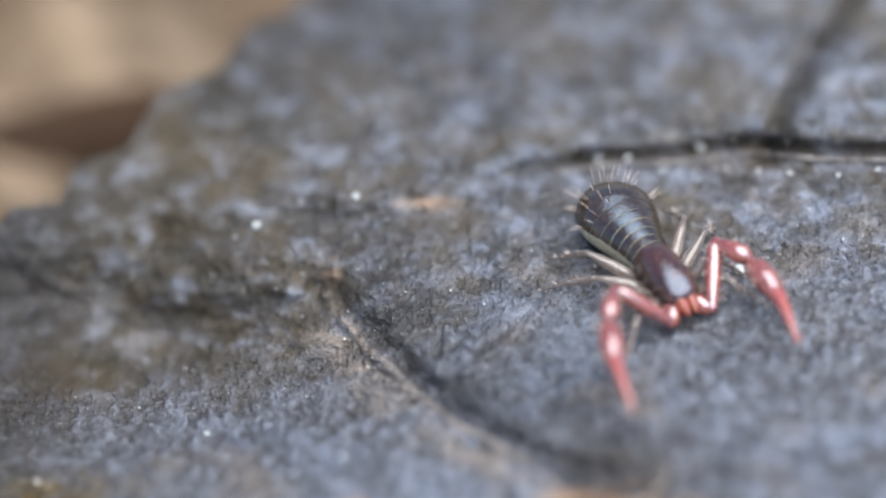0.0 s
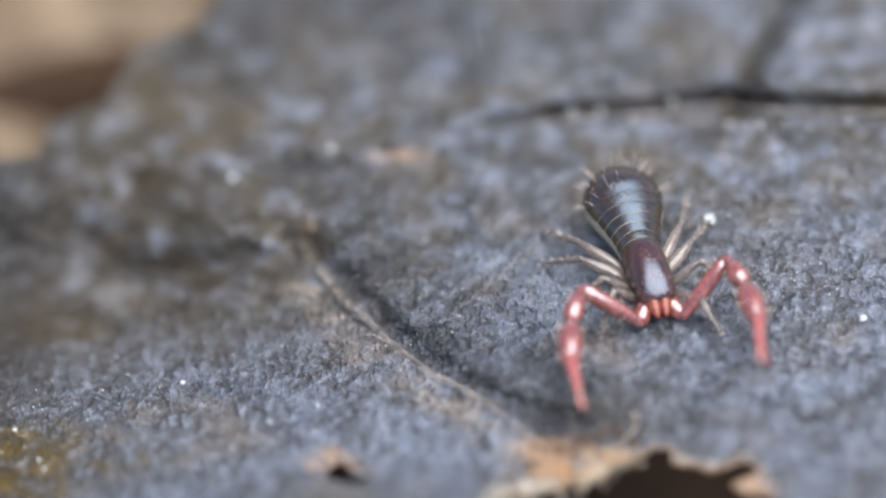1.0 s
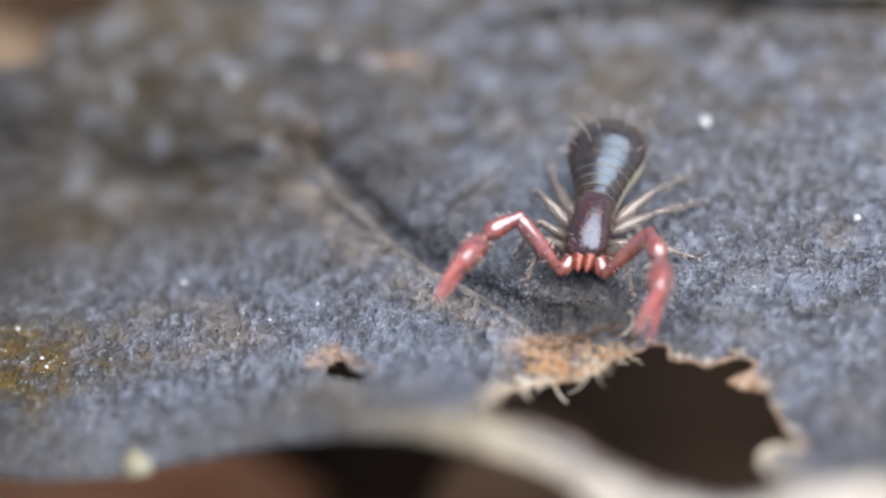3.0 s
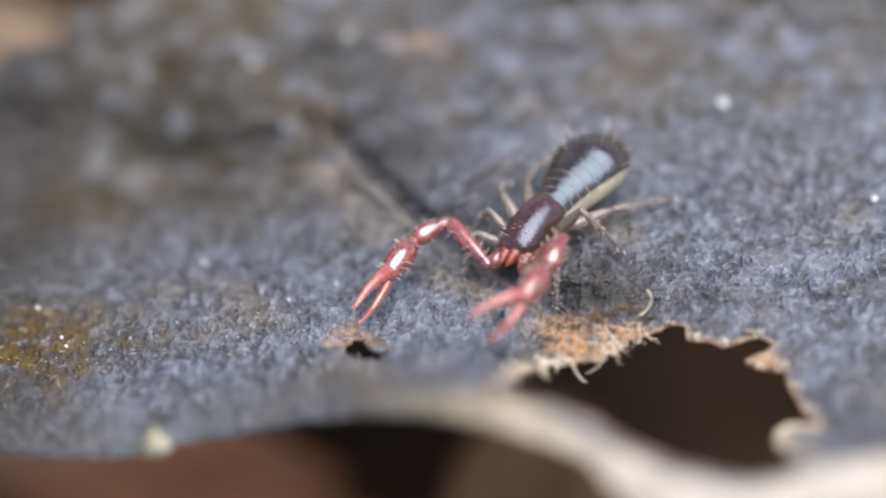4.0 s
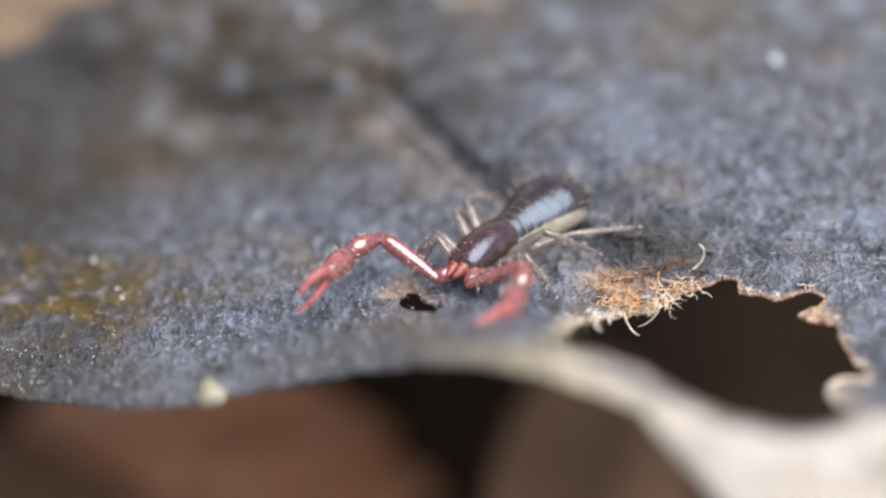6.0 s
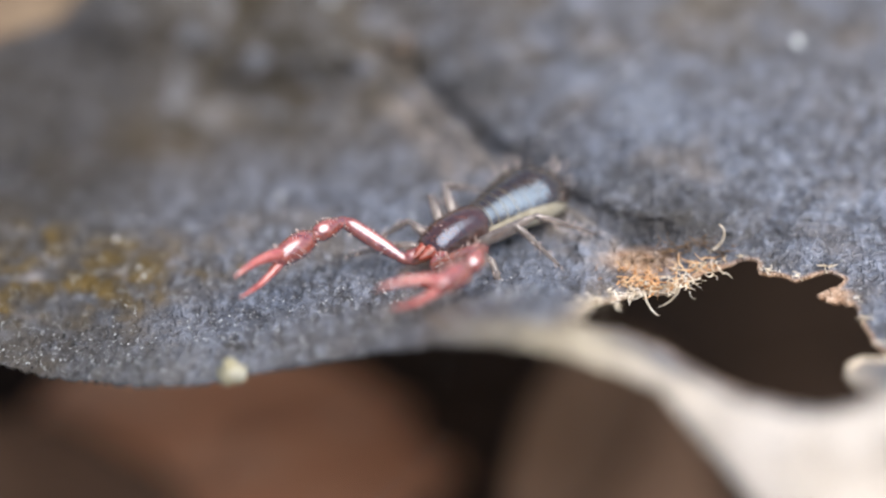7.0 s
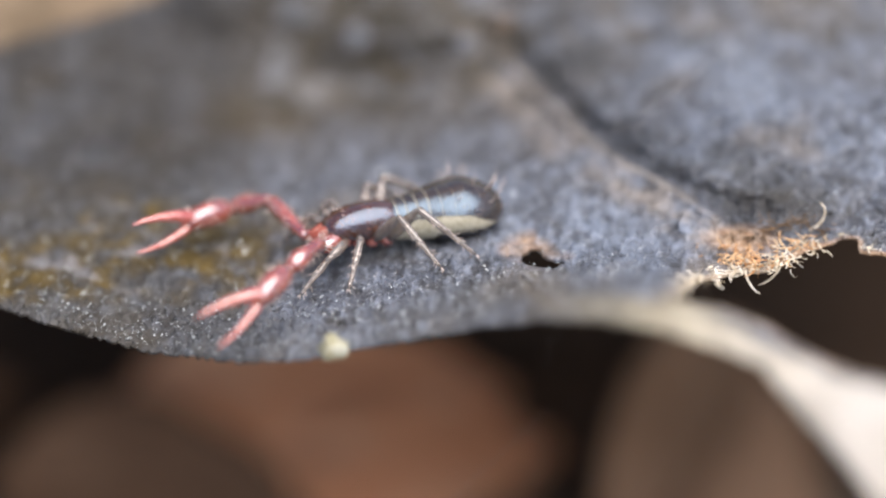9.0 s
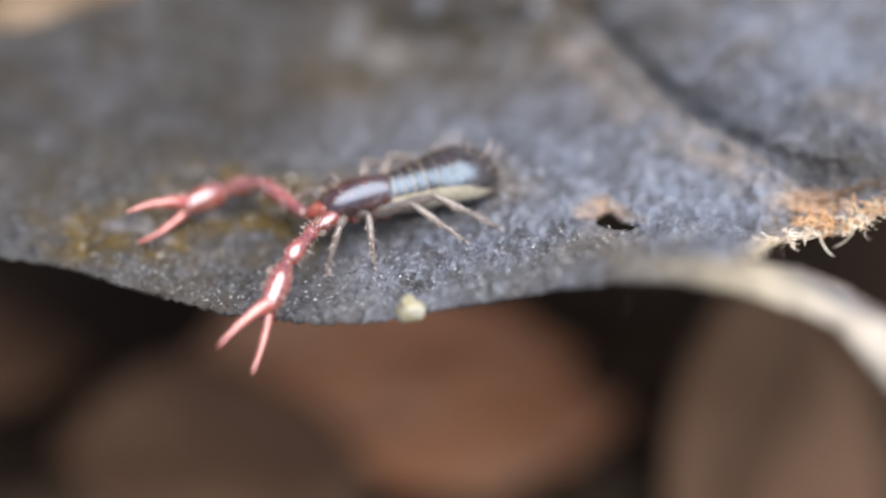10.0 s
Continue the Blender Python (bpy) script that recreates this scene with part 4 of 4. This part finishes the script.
def motions():
    walk(animal, [
        (0, pose(0.003931, 0.004198, 0.000375, 1.0, -3.8, -62.1)),
        (0.5, pose(0.004101, 0.003653, 0.000395, 1.1, 1.0, -70.6)),
        (1, pose(0.004099, 0.003260, 0.000408, 0.8, 0.6, -76.4)),
        (1.5, pose(0.004028, 0.002859, 0.000415, 0.7, 0.3, -84.6)),
        (2, pose(0.003875, 0.002430, 0.000408, 0.1, 2.0, -92.6)),
        (2.5, pose(0.003709, 0.002190, 0.000421, -0.3, 4.1, -96.9)),
        (2.7, pose(0.003635, 0.002181, 0.000423, 0.8, 3.2, -97.2)),
        (4, pose(0.002577, 0.001726, 0.000360, 14.2, -0.7, -124.6)),
        (4.5, pose(0.002062, 0.001429, 0.000194, 17.3, 1.3, -132.4)),
        (5, pose(0.001520, 0.001037, 0.000148, 17.9, -3.0, -131.5)),
        (5.2, pose(0.001493, 0.000855, 0.000145, 18.2, -4.5, -134.1)),
        (6.3, pose(0.001134, 0.000523, 0.000085, 18.0, -12.1, -128.0)),
        (6.5, pose(0.001080, 0.000507, 0.000082, 18.0, -12.4, -127.4)),
        (7, pose(0.000568, 0.000385, 0.000113, 18.7, -11.8, -135.5)),
        (7.5, pose(0.000056, 0.000294, 0.000084, 20.4, -9.4, -144.5)),
        (8, pose(-0.000726, 0.000147, 0.000070, 21.6, -9.1, -152.3)),
        (8.5, pose(-0.001494, 0.000118, 0.000006, 21.9, -12.1, -156.1)),
        (9, pose(-0.001988, 0.000191, -0.000036, 21.9, -9.0, -160.8)),
        (9.5, pose(-0.002407, 0.000076, -0.000069, 21.5, -7.7, -161.3)),
        (10, pose(-0.002997, 0.000068, -0.000147, 21.6, -5.9, -159.3))])
    walk(arms["right"]["femur"], [
        (0, pose(0.000899, -0.000288, 0.000122, 0.0, -38.4, -118.9)),
        (0.5, pose(0.000899, -0.000288, 0.000122, 0.0, -36.9, -127.9)),
        (1, pose(0.000899, -0.000288, 0.000122, 0.0, -34.3, -109.2)),
        (1.5, pose(0.000899, -0.000288, 0.000122, 0.0, -43.5, -101.8)),
        (2, pose(0.000899, -0.000288, 0.000122, 0.0, -47.9, -113.8)),
        (2.5, pose(0.000899, -0.000288, 0.000122, 0.0, -48.6, -124.6)),
        (2.7, pose(0.000899, -0.000288, 0.000122, 0.0, -54.1, -117.9)),
        (4, pose(0.000899, -0.000288, 0.000122, 0.0, -19.6, -112.4)),
        (4.5, pose(0.000899, -0.000288, 0.000122, 0.0, -26.8, -108.5)),
        (5, pose(0.000899, -0.000288, 0.000122, 0.0, -28.4, -104.2)),
        (5.2, pose(0.000899, -0.000288, 0.000122, 0.0, -27.9, -100.0)),
        (6.3, pose(0.000899, -0.000288, 0.000122, 0.0, -33.2, -76.0)),
        (6.5, pose(0.000899, -0.000288, 0.000122, 0.0, -33.1, -70.1)),
        (7, pose(0.000899, -0.000288, 0.000122, 0.0, -32.6, -64.1)),
        (7.5, pose(0.000899, -0.000288, 0.000122, 0.0, -25.8, -79.0)),
        (8, pose(0.000899, -0.000288, 0.000122, 0.0, -22.3, -78.7)),
        (8.5, pose(0.000899, -0.000288, 0.000122, 0.0, -18.2, -76.3)),
        (9, pose(0.000899, -0.000288, 0.000122, 0.0, -16.2, -77.7)),
        (9.5, pose(0.000899, -0.000288, 0.000122, 0.0, -20.1, -71.6)),
        (10, pose(0.000899, -0.000288, 0.000122, 0.0, -13.7, -73.1))])
    walk(arms["right"]["patella"], [
        (0, pose(0.000545, -0.000930, 0.000704, 0.0, 6.9, -38.8)),
        (0.5, pose(0.000440, -0.000879, 0.000683, 0.0, 18.1, -36.3)),
        (1, pose(0.000644, -0.001018, 0.000649, 0.0, 11.2, -29.8)),
        (1.5, pose(0.000760, -0.000953, 0.000766, 0.0, 15.1, -36.4)),
        (2, pose(0.000646, -0.000863, 0.000816, 0.0, 9.9, -35.5)),
        (2.5, pose(0.000548, -0.000797, 0.000824, 0.0, 4.4, -44.0)),
        (2.7, pose(0.000643, -0.000772, 0.000880, 0.0, 7.1, -51.8)),
        (4, pose(0.000563, -0.001103, 0.000436, 0.0, 0.7, -19.0)),
        (4.5, pose(0.000634, -0.001080, 0.000543, 0.0, -2.3, -2.9)),
        (5, pose(0.000697, -0.001086, 0.000567, 0.0, -0.1, -6.1)),
        (5.2, pose(0.000755, -0.001102, 0.000560, 0.0, 2.4, -7.3)),
        (6.3, pose(0.001089, -0.001048, 0.000634, 0.0, 1.0, -6.7)),
        (6.5, pose(0.001166, -0.001025, 0.000633, 0.0, 2.3, -10.4)),
        (7, pose(0.001244, -0.000997, 0.000626, 0.0, 2.1, 2.6)),
        (7.5, pose(0.001060, -0.001115, 0.000529, 0.0, 3.1, 0.3)),
        (8, pose(0.001069, -0.001137, 0.000477, 0.0, 3.0, 14.1)),
        (8.5, pose(0.001110, -0.001152, 0.000414, 0.0, 5.1, 5.4)),
        (9, pose(0.001090, -0.001166, 0.000383, 0.0, 17.3, -44.8)),
        (9.5, pose(0.001176, -0.001122, 0.000443, 0.0, 17.8, -55.3)),
        (10, pose(0.001164, -0.001158, 0.000344, 0.0, 16.5, -51.6))])
    walk(arms["right"]["chela"], [
        (0, pose(0.000982, -0.001280, 0.000636, 0.0, 10.5, -22.9)),
        (0.5, pose(0.000871, -0.001197, 0.000508, 0.0, 5.9, -15.8)),
        (1, pose(0.001124, -0.001293, 0.000540, 0.0, 3.1, -14.5)),
        (1.5, pose(0.001198, -0.001275, 0.000619, 0.0, 1.5, -15.1)),
        (2, pose(0.001098, -0.001185, 0.000719, 0.0, -3.1, -11.0)),
        (2.5, pose(0.000952, -0.001187, 0.000781, 0.0, -6.0, -16.2)),
        (2.7, pose(0.000989, -0.001212, 0.000811, 0.0, -9.1, -17.5)),
        (4, pose(0.001096, -0.001286, 0.000430, 0.0, 5.0, 6.1)),
        (4.5, pose(0.001196, -0.001109, 0.000566, 0.0, 2.0, 11.1)),
        (5, pose(0.001258, -0.001146, 0.000568, 0.0, -3.4, 12.5)),
        (5.2, pose(0.001313, -0.001174, 0.000536, 0.0, 1.6, 14.4)),
        (6.3, pose(0.001649, -0.001113, 0.000625, 0.0, 4.3, 10.5)),
        (6.5, pose(0.001720, -0.001126, 0.000611, 0.0, 5.1, 8.6)),
        (7, pose(0.001807, -0.000972, 0.000605, 0.0, 6.7, 5.5)),
        (7.5, pose(0.001622, -0.001112, 0.000499, 0.0, 7.8, 11.8)),
        (8, pose(0.001615, -0.001000, 0.000447, 0.0, 6.4, 15.7)),
        (8.5, pose(0.001669, -0.001099, 0.000364, 0.0, 6.2, 15.2)),
        (9, pose(0.001472, -0.001545, 0.000215, 0.0, 5.0, 21.0)),
        (9.5, pose(0.001482, -0.001563, 0.000271, 0.0, 3.7, 17.1)),
        (10, pose(0.001499, -0.001582, 0.000184, 0.0, 5.0, 20.2))])
    walk(arms["right"]["fixed_finger"], [
        (0, pose(0.000722, 0.000000, 0.000040, 0.0, -1.4, 8.8)),
        (0.5, pose(0.000722, 0.000000, 0.000040, 0.0, -3.3, 8.3)),
        (1, pose(0.000722, 0.000000, 0.000040, 0.0, -2.1, 9.4)),
        (1.5, pose(0.000722, 0.000000, 0.000040, 0.0, -2.5, 6.3)),
        (2, pose(0.000722, 0.000000, 0.000040, 0.0, -4.4, 5.4)),
        (2.5, pose(0.000722, 0.000000, 0.000040, 0.0, -0.8, 7.8)),
        (2.7, pose(0.000722, 0.000000, 0.000040, 0.0, -1.5, 7.6)),
        (4, pose(0.000722, 0.000000, 0.000040, 0.0, -5.0, -0.0)),
        (4.5, pose(0.000722, 0.000000, 0.000040, 0.0, -4.4, 2.5)),
        (5, pose(0.000722, 0.000000, 0.000040, 0.0, -10.0, 4.7)),
        (5.2, pose(0.000722, 0.000000, 0.000040, 0.0, -9.3, 4.0)),
        (6.3, pose(0.000722, 0.000000, 0.000040, 0.0, -5.7, 7.6)),
        (6.5, pose(0.000722, 0.000000, 0.000040, 0.0, -4.7, 7.7)),
        (7, pose(0.000722, 0.000000, 0.000040, 0.0, -6.3, 2.8)),
        (7.5, pose(0.000722, 0.000000, 0.000040, 0.0, -5.8, -0.3)),
        (8, pose(0.000722, 0.000000, 0.000040, 0.0, -5.9, -1.4)),
        (8.5, pose(0.000722, 0.000000, 0.000040, 0.0, -6.2, -4.3)),
        (9, pose(0.000722, 0.000000, 0.000040, 0.0, -7.5, -4.7)),
        (9.5, pose(0.000722, 0.000000, 0.000040, 0.0, -8.2, -3.8)),
        (10, pose(0.000722, 0.000000, 0.000040, 0.0, -8.8, -5.9))])
    walk(arms["right"]["movable_finger"], [
        (0, pose(0.000722, 0.000000, -0.000050, 0.0, -7.5, 10.2)),
        (0.5, pose(0.000722, 0.000000, -0.000050, 0.0, -9.3, 10.9)),
        (1, pose(0.000722, 0.000000, -0.000050, 0.0, -8.1, 12.0)),
        (1.5, pose(0.000722, 0.000000, -0.000050, 0.0, -8.2, 13.7)),
        (2, pose(0.000722, 0.000000, -0.000050, 0.0, -7.8, 8.9)),
        (2.5, pose(0.000722, 0.000000, -0.000050, 0.0, -8.1, 9.5)),
        (2.7, pose(0.000722, 0.000000, -0.000050, 0.0, -8.2, 9.7)),
        (4, pose(0.000722, 0.000000, -0.000050, 0.0, 2.9, 1.9)),
        (4.5, pose(0.000722, 0.000000, -0.000050, 0.0, 1.4, 3.8)),
        (5, pose(0.000722, 0.000000, -0.000050, 0.0, 2.4, -3.6)),
        (5.2, pose(0.000722, 0.000000, -0.000050, 0.0, 2.7, -1.3)),
        (6.3, pose(0.000722, 0.000000, -0.000050, 0.0, 2.5, 3.6)),
        (6.5, pose(0.000722, 0.000000, -0.000050, 0.0, 1.9, 4.8)),
        (7, pose(0.000722, 0.000000, -0.000050, 0.0, 5.3, 4.4)),
        (7.5, pose(0.000722, 0.000000, -0.000050, 0.0, 10.8, -2.6)),
        (8, pose(0.000722, 0.000000, -0.000050, 0.0, 12.6, -3.3)),
        (8.5, pose(0.000722, 0.000000, -0.000050, 0.0, 10.4, -3.6)),
        (9, pose(0.000722, 0.000000, -0.000050, 0.0, 9.9, -1.6)),
        (9.5, pose(0.000722, 0.000000, -0.000050, 0.0, 11.0, -0.4)),
        (10, pose(0.000722, 0.000000, -0.000050, 0.0, 10.0, 3.2))])
    walk(arms["left"]["femur"], [
        (0, pose(0.000899, 0.000288, 0.000122, 0.0, -33.3, 147.2)),
        (0.5, pose(0.000899, 0.000288, 0.000122, 0.0, -37.6, 127.1)),
        (1, pose(0.000899, 0.000288, 0.000122, 0.0, -40.2, 112.9)),
        (1.5, pose(0.000899, 0.000288, 0.000122, 0.0, -41.9, 96.3)),
        (2, pose(0.000899, 0.000288, 0.000122, 0.0, -42.7, 78.8)),
        (2.5, pose(0.000899, 0.000288, 0.000122, 0.0, -42.6, 83.1)),
        (2.7, pose(0.000899, 0.000288, 0.000122, 0.0, -48.2, 102.6)),
        (4, pose(0.000899, 0.000288, 0.000122, 0.0, -39.4, 101.2)),
        (4.5, pose(0.000899, 0.000288, 0.000122, 0.0, -28.0, 100.0)),
        (5, pose(0.000899, 0.000288, 0.000122, 0.0, -18.8, 101.5)),
        (5.2, pose(0.000899, 0.000288, 0.000122, 0.0, -24.2, 107.5)),
        (6.3, pose(0.000899, 0.000288, 0.000122, 0.0, -17.3, 105.9)),
        (6.5, pose(0.000899, 0.000288, 0.000122, 0.0, -17.7, 105.6)),
        (7, pose(0.000899, 0.000288, 0.000122, 0.0, -23.9, 96.4)),
        (7.5, pose(0.000899, 0.000288, 0.000122, 0.0, -23.1, 89.4)),
        (8, pose(0.000899, 0.000288, 0.000122, 0.0, -25.1, 79.6)),
        (8.5, pose(0.000899, 0.000288, 0.000122, 0.0, -16.3, 66.1)),
        (9, pose(0.000899, 0.000288, 0.000122, 0.0, -19.0, 69.0)),
        (9.5, pose(0.000899, 0.000288, 0.000122, 0.0, -15.8, 68.6)),
        (10, pose(0.000899, 0.000288, 0.000122, 0.0, -10.6, 64.0))])
    walk(arms["left"]["patella"], [
        (0, pose(0.000242, 0.000712, 0.000636, 0.0, 3.4, 24.5)),
        (0.5, pose(0.000452, 0.000879, 0.000693, 0.0, -1.2, 12.6)),
        (1, pose(0.000620, 0.000946, 0.000726, 0.0, -3.1, 7.6)),
        (1.5, pose(0.000823, 0.000980, 0.000747, 0.0, 5.0, 8.1)),
        (2, pose(0.001033, 0.000963, 0.000757, 0.0, 5.3, 5.8)),
        (2.5, pose(0.000983, 0.000971, 0.000756, 0.0, 5.3, 9.7)),
        (2.7, pose(0.000763, 0.000897, 0.000820, 0.0, 0.9, 25.6)),
        (4, pose(0.000759, 0.000998, 0.000715, 0.0, 12.7, 8.3)),
        (4.5, pose(0.000755, 0.001102, 0.000561, 0.0, 10.0, 25.8)),
        (5, pose(0.000723, 0.001156, 0.000423, 0.0, 9.8, 22.3)),
        (5.2, pose(0.000643, 0.001102, 0.000506, 0.0, 16.7, 24.0)),
        (6.3, pose(0.000655, 0.001147, 0.000400, 0.0, 7.5, 26.2)),
        (6.5, pose(0.000660, 0.001147, 0.000407, 0.0, 9.3, 25.7)),
        (7, pose(0.000803, 0.001138, 0.000501, 0.0, 7.5, 26.9)),
        (7.5, pose(0.000908, 0.001149, 0.000490, 0.0, 3.4, 34.9)),
        (8, pose(0.001052, 0.001122, 0.000518, 0.0, 9.7, 32.6)),
        (8.5, pose(0.001263, 0.001109, 0.000385, 0.0, 15.7, 18.4)),
        (9, pose(0.001216, 0.001114, 0.000427, 0.0, 22.3, 28.6)),
        (9.5, pose(0.001228, 0.001127, 0.000376, 0.0, 25.8, 36.0)),
        (10, pose(0.001303, 0.001115, 0.000294, 0.0, 25.0, 34.9))])
    walk(arms["left"]["chela"], [
        (0, pose(0.000753, 0.000945, 0.000602, 0.0, 9.8, 0.7)),
        (0.5, pose(0.001002, 0.001002, 0.000705, 0.0, 1.2, -2.1)),
        (1, pose(0.001178, 0.001020, 0.000756, 0.0, 1.1, 0.3)),
        (1.5, pose(0.001379, 0.001059, 0.000697, 0.0, -1.3, -6.6)),
        (2, pose(0.001591, 0.001019, 0.000705, 0.0, 0.5, -1.7)),
        (2.5, pose(0.001536, 0.001066, 0.000704, 0.0, 3.4, -7.7)),
        (2.7, pose(0.001271, 0.001141, 0.000811, 0.0, 0.3, 5.7)),
        (4, pose(0.001303, 0.001077, 0.000592, 0.0, -1.3, 9.7)),
        (4.5, pose(0.001255, 0.001344, 0.000463, 0.0, -0.7, 16.7)),
        (5, pose(0.001237, 0.001368, 0.000327, 0.0, -5.5, 23.8)),
        (5.2, pose(0.001136, 0.001321, 0.000344, 0.0, -4.4, 26.9)),
        (6.3, pose(0.001156, 0.001394, 0.000326, 0.0, 8.0, 27.0)),
        (6.5, pose(0.001161, 0.001387, 0.000316, 0.0, 7.6, 26.6)),
        (7, pose(0.001302, 0.001391, 0.000428, 0.0, -1.4, 13.6)),
        (7.5, pose(0.001369, 0.001471, 0.000456, 0.0, 3.6, 17.0)),
        (8, pose(0.001520, 0.001421, 0.000424, 0.0, 4.8, 30.3)),
        (8.5, pose(0.001778, 0.001280, 0.000233, 0.0, 10.4, 29.9)),
        (9, pose(0.001674, 0.001364, 0.000213, 0.0, 17.9, 37.7)),
        (9.5, pose(0.001639, 0.001425, 0.000131, 0.0, 24.2, 42.6)),
        (10, pose(0.001722, 0.001407, 0.000055, 0.0, 32.9, 46.7))])
    walk(arms["left"]["fixed_finger"], [
        (0, pose(0.000722, 0.000000, 0.000040, 0.0, -2.6, -14.1)),
        (0.5, pose(0.000722, 0.000000, 0.000040, 0.0, -2.8, -14.8)),
        (1, pose(0.000722, 0.000000, 0.000040, 0.0, -4.4, -14.3)),
        (1.5, pose(0.000722, 0.000000, 0.000040, 0.0, -6.7, -17.6)),
        (2, pose(0.000722, 0.000000, 0.000040, 0.0, -5.3, -18.2)),
        (2.5, pose(0.000722, 0.000000, 0.000040, 0.0, -8.5, -19.4)),
        (2.7, pose(0.000722, 0.000000, 0.000040, 0.0, -4.0, -15.4)),
        (4, pose(0.000722, 0.000000, 0.000040, 0.0, -8.9, -22.6)),
        (4.5, pose(0.000722, 0.000000, 0.000040, 0.0, -7.5, -23.0)),
        (5, pose(0.000722, 0.000000, 0.000040, 0.0, -6.3, -17.9)),
        (5.2, pose(0.000722, 0.000000, 0.000040, 0.0, -7.9, -17.1)),
        (6.3, pose(0.000722, 0.000000, 0.000040, 0.0, -4.0, -23.4)),
        (6.5, pose(0.000722, 0.000000, 0.000040, 0.0, -4.2, -23.7)),
        (7, pose(0.000722, 0.000000, 0.000040, 0.0, -6.7, -26.3)),
        (7.5, pose(0.000722, 0.000000, 0.000040, 0.0, -4.9, -27.0)),
        (8, pose(0.000722, 0.000000, 0.000040, 0.0, -7.3, -22.2)),
        (8.5, pose(0.000722, 0.000000, 0.000040, 0.0, -3.0, -28.2)),
        (9, pose(0.000722, 0.000000, 0.000040, 0.0, -4.5, -26.6)),
        (9.5, pose(0.000722, 0.000000, 0.000040, 0.0, -5.3, -26.1)),
        (10, pose(0.000722, 0.000000, 0.000040, 0.0, -2.6, -25.9))])
    walk(arms["left"]["movable_finger"], [
        (0, pose(0.000722, 0.000000, -0.000050, 0.0, -8.0, -10.9)),
        (0.5, pose(0.000722, 0.000000, -0.000050, 0.0, -9.2, -7.4)),
        (1, pose(0.000722, 0.000000, -0.000050, 0.0, -7.5, -7.7)),
        (1.5, pose(0.000722, 0.000000, -0.000050, 0.0, -4.7, -6.9)),
        (2, pose(0.000722, 0.000000, -0.000050, 0.0, 2.5, -10.9)),
        (2.5, pose(0.000722, 0.000000, -0.000050, 0.0, 3.1, -12.6)),
        (2.7, pose(0.000722, 0.000000, -0.000050, 0.0, -4.5, -8.6)),
        (4, pose(0.000722, 0.000000, -0.000050, 0.0, 1.6, -4.3)),
        (4.5, pose(0.000722, 0.000000, -0.000050, 0.0, 0.3, -9.4)),
        (5, pose(0.000722, 0.000000, -0.000050, 0.0, -2.2, -11.6)),
        (5.2, pose(0.000722, 0.000000, -0.000050, 0.0, -4.2, -10.7)),
        (6.3, pose(0.000722, 0.000000, -0.000050, 0.0, -5.4, -5.3)),
        (6.5, pose(0.000722, 0.000000, -0.000050, 0.0, -5.4, -5.7)),
        (7, pose(0.000722, 0.000000, -0.000050, 0.0, 0.3, -10.4)),
        (7.5, pose(0.000722, 0.000000, -0.000050, 0.0, 3.1, -1.4)),
        (8, pose(0.000722, 0.000000, -0.000050, 0.0, 4.8, -2.1)),
        (8.5, pose(0.000722, 0.000000, -0.000050, 0.0, 5.1, 2.8)),
        (9, pose(0.000722, 0.000000, -0.000050, 0.0, 10.3, -6.2)),
        (9.5, pose(0.000722, 0.000000, -0.000050, 0.0, 15.4, -9.3)),
        (10, pose(0.000722, 0.000000, -0.000050, 0.0, 16.8, -1.3))])

    gait(animal, legs)
    scene.frame_set(1)


motions()
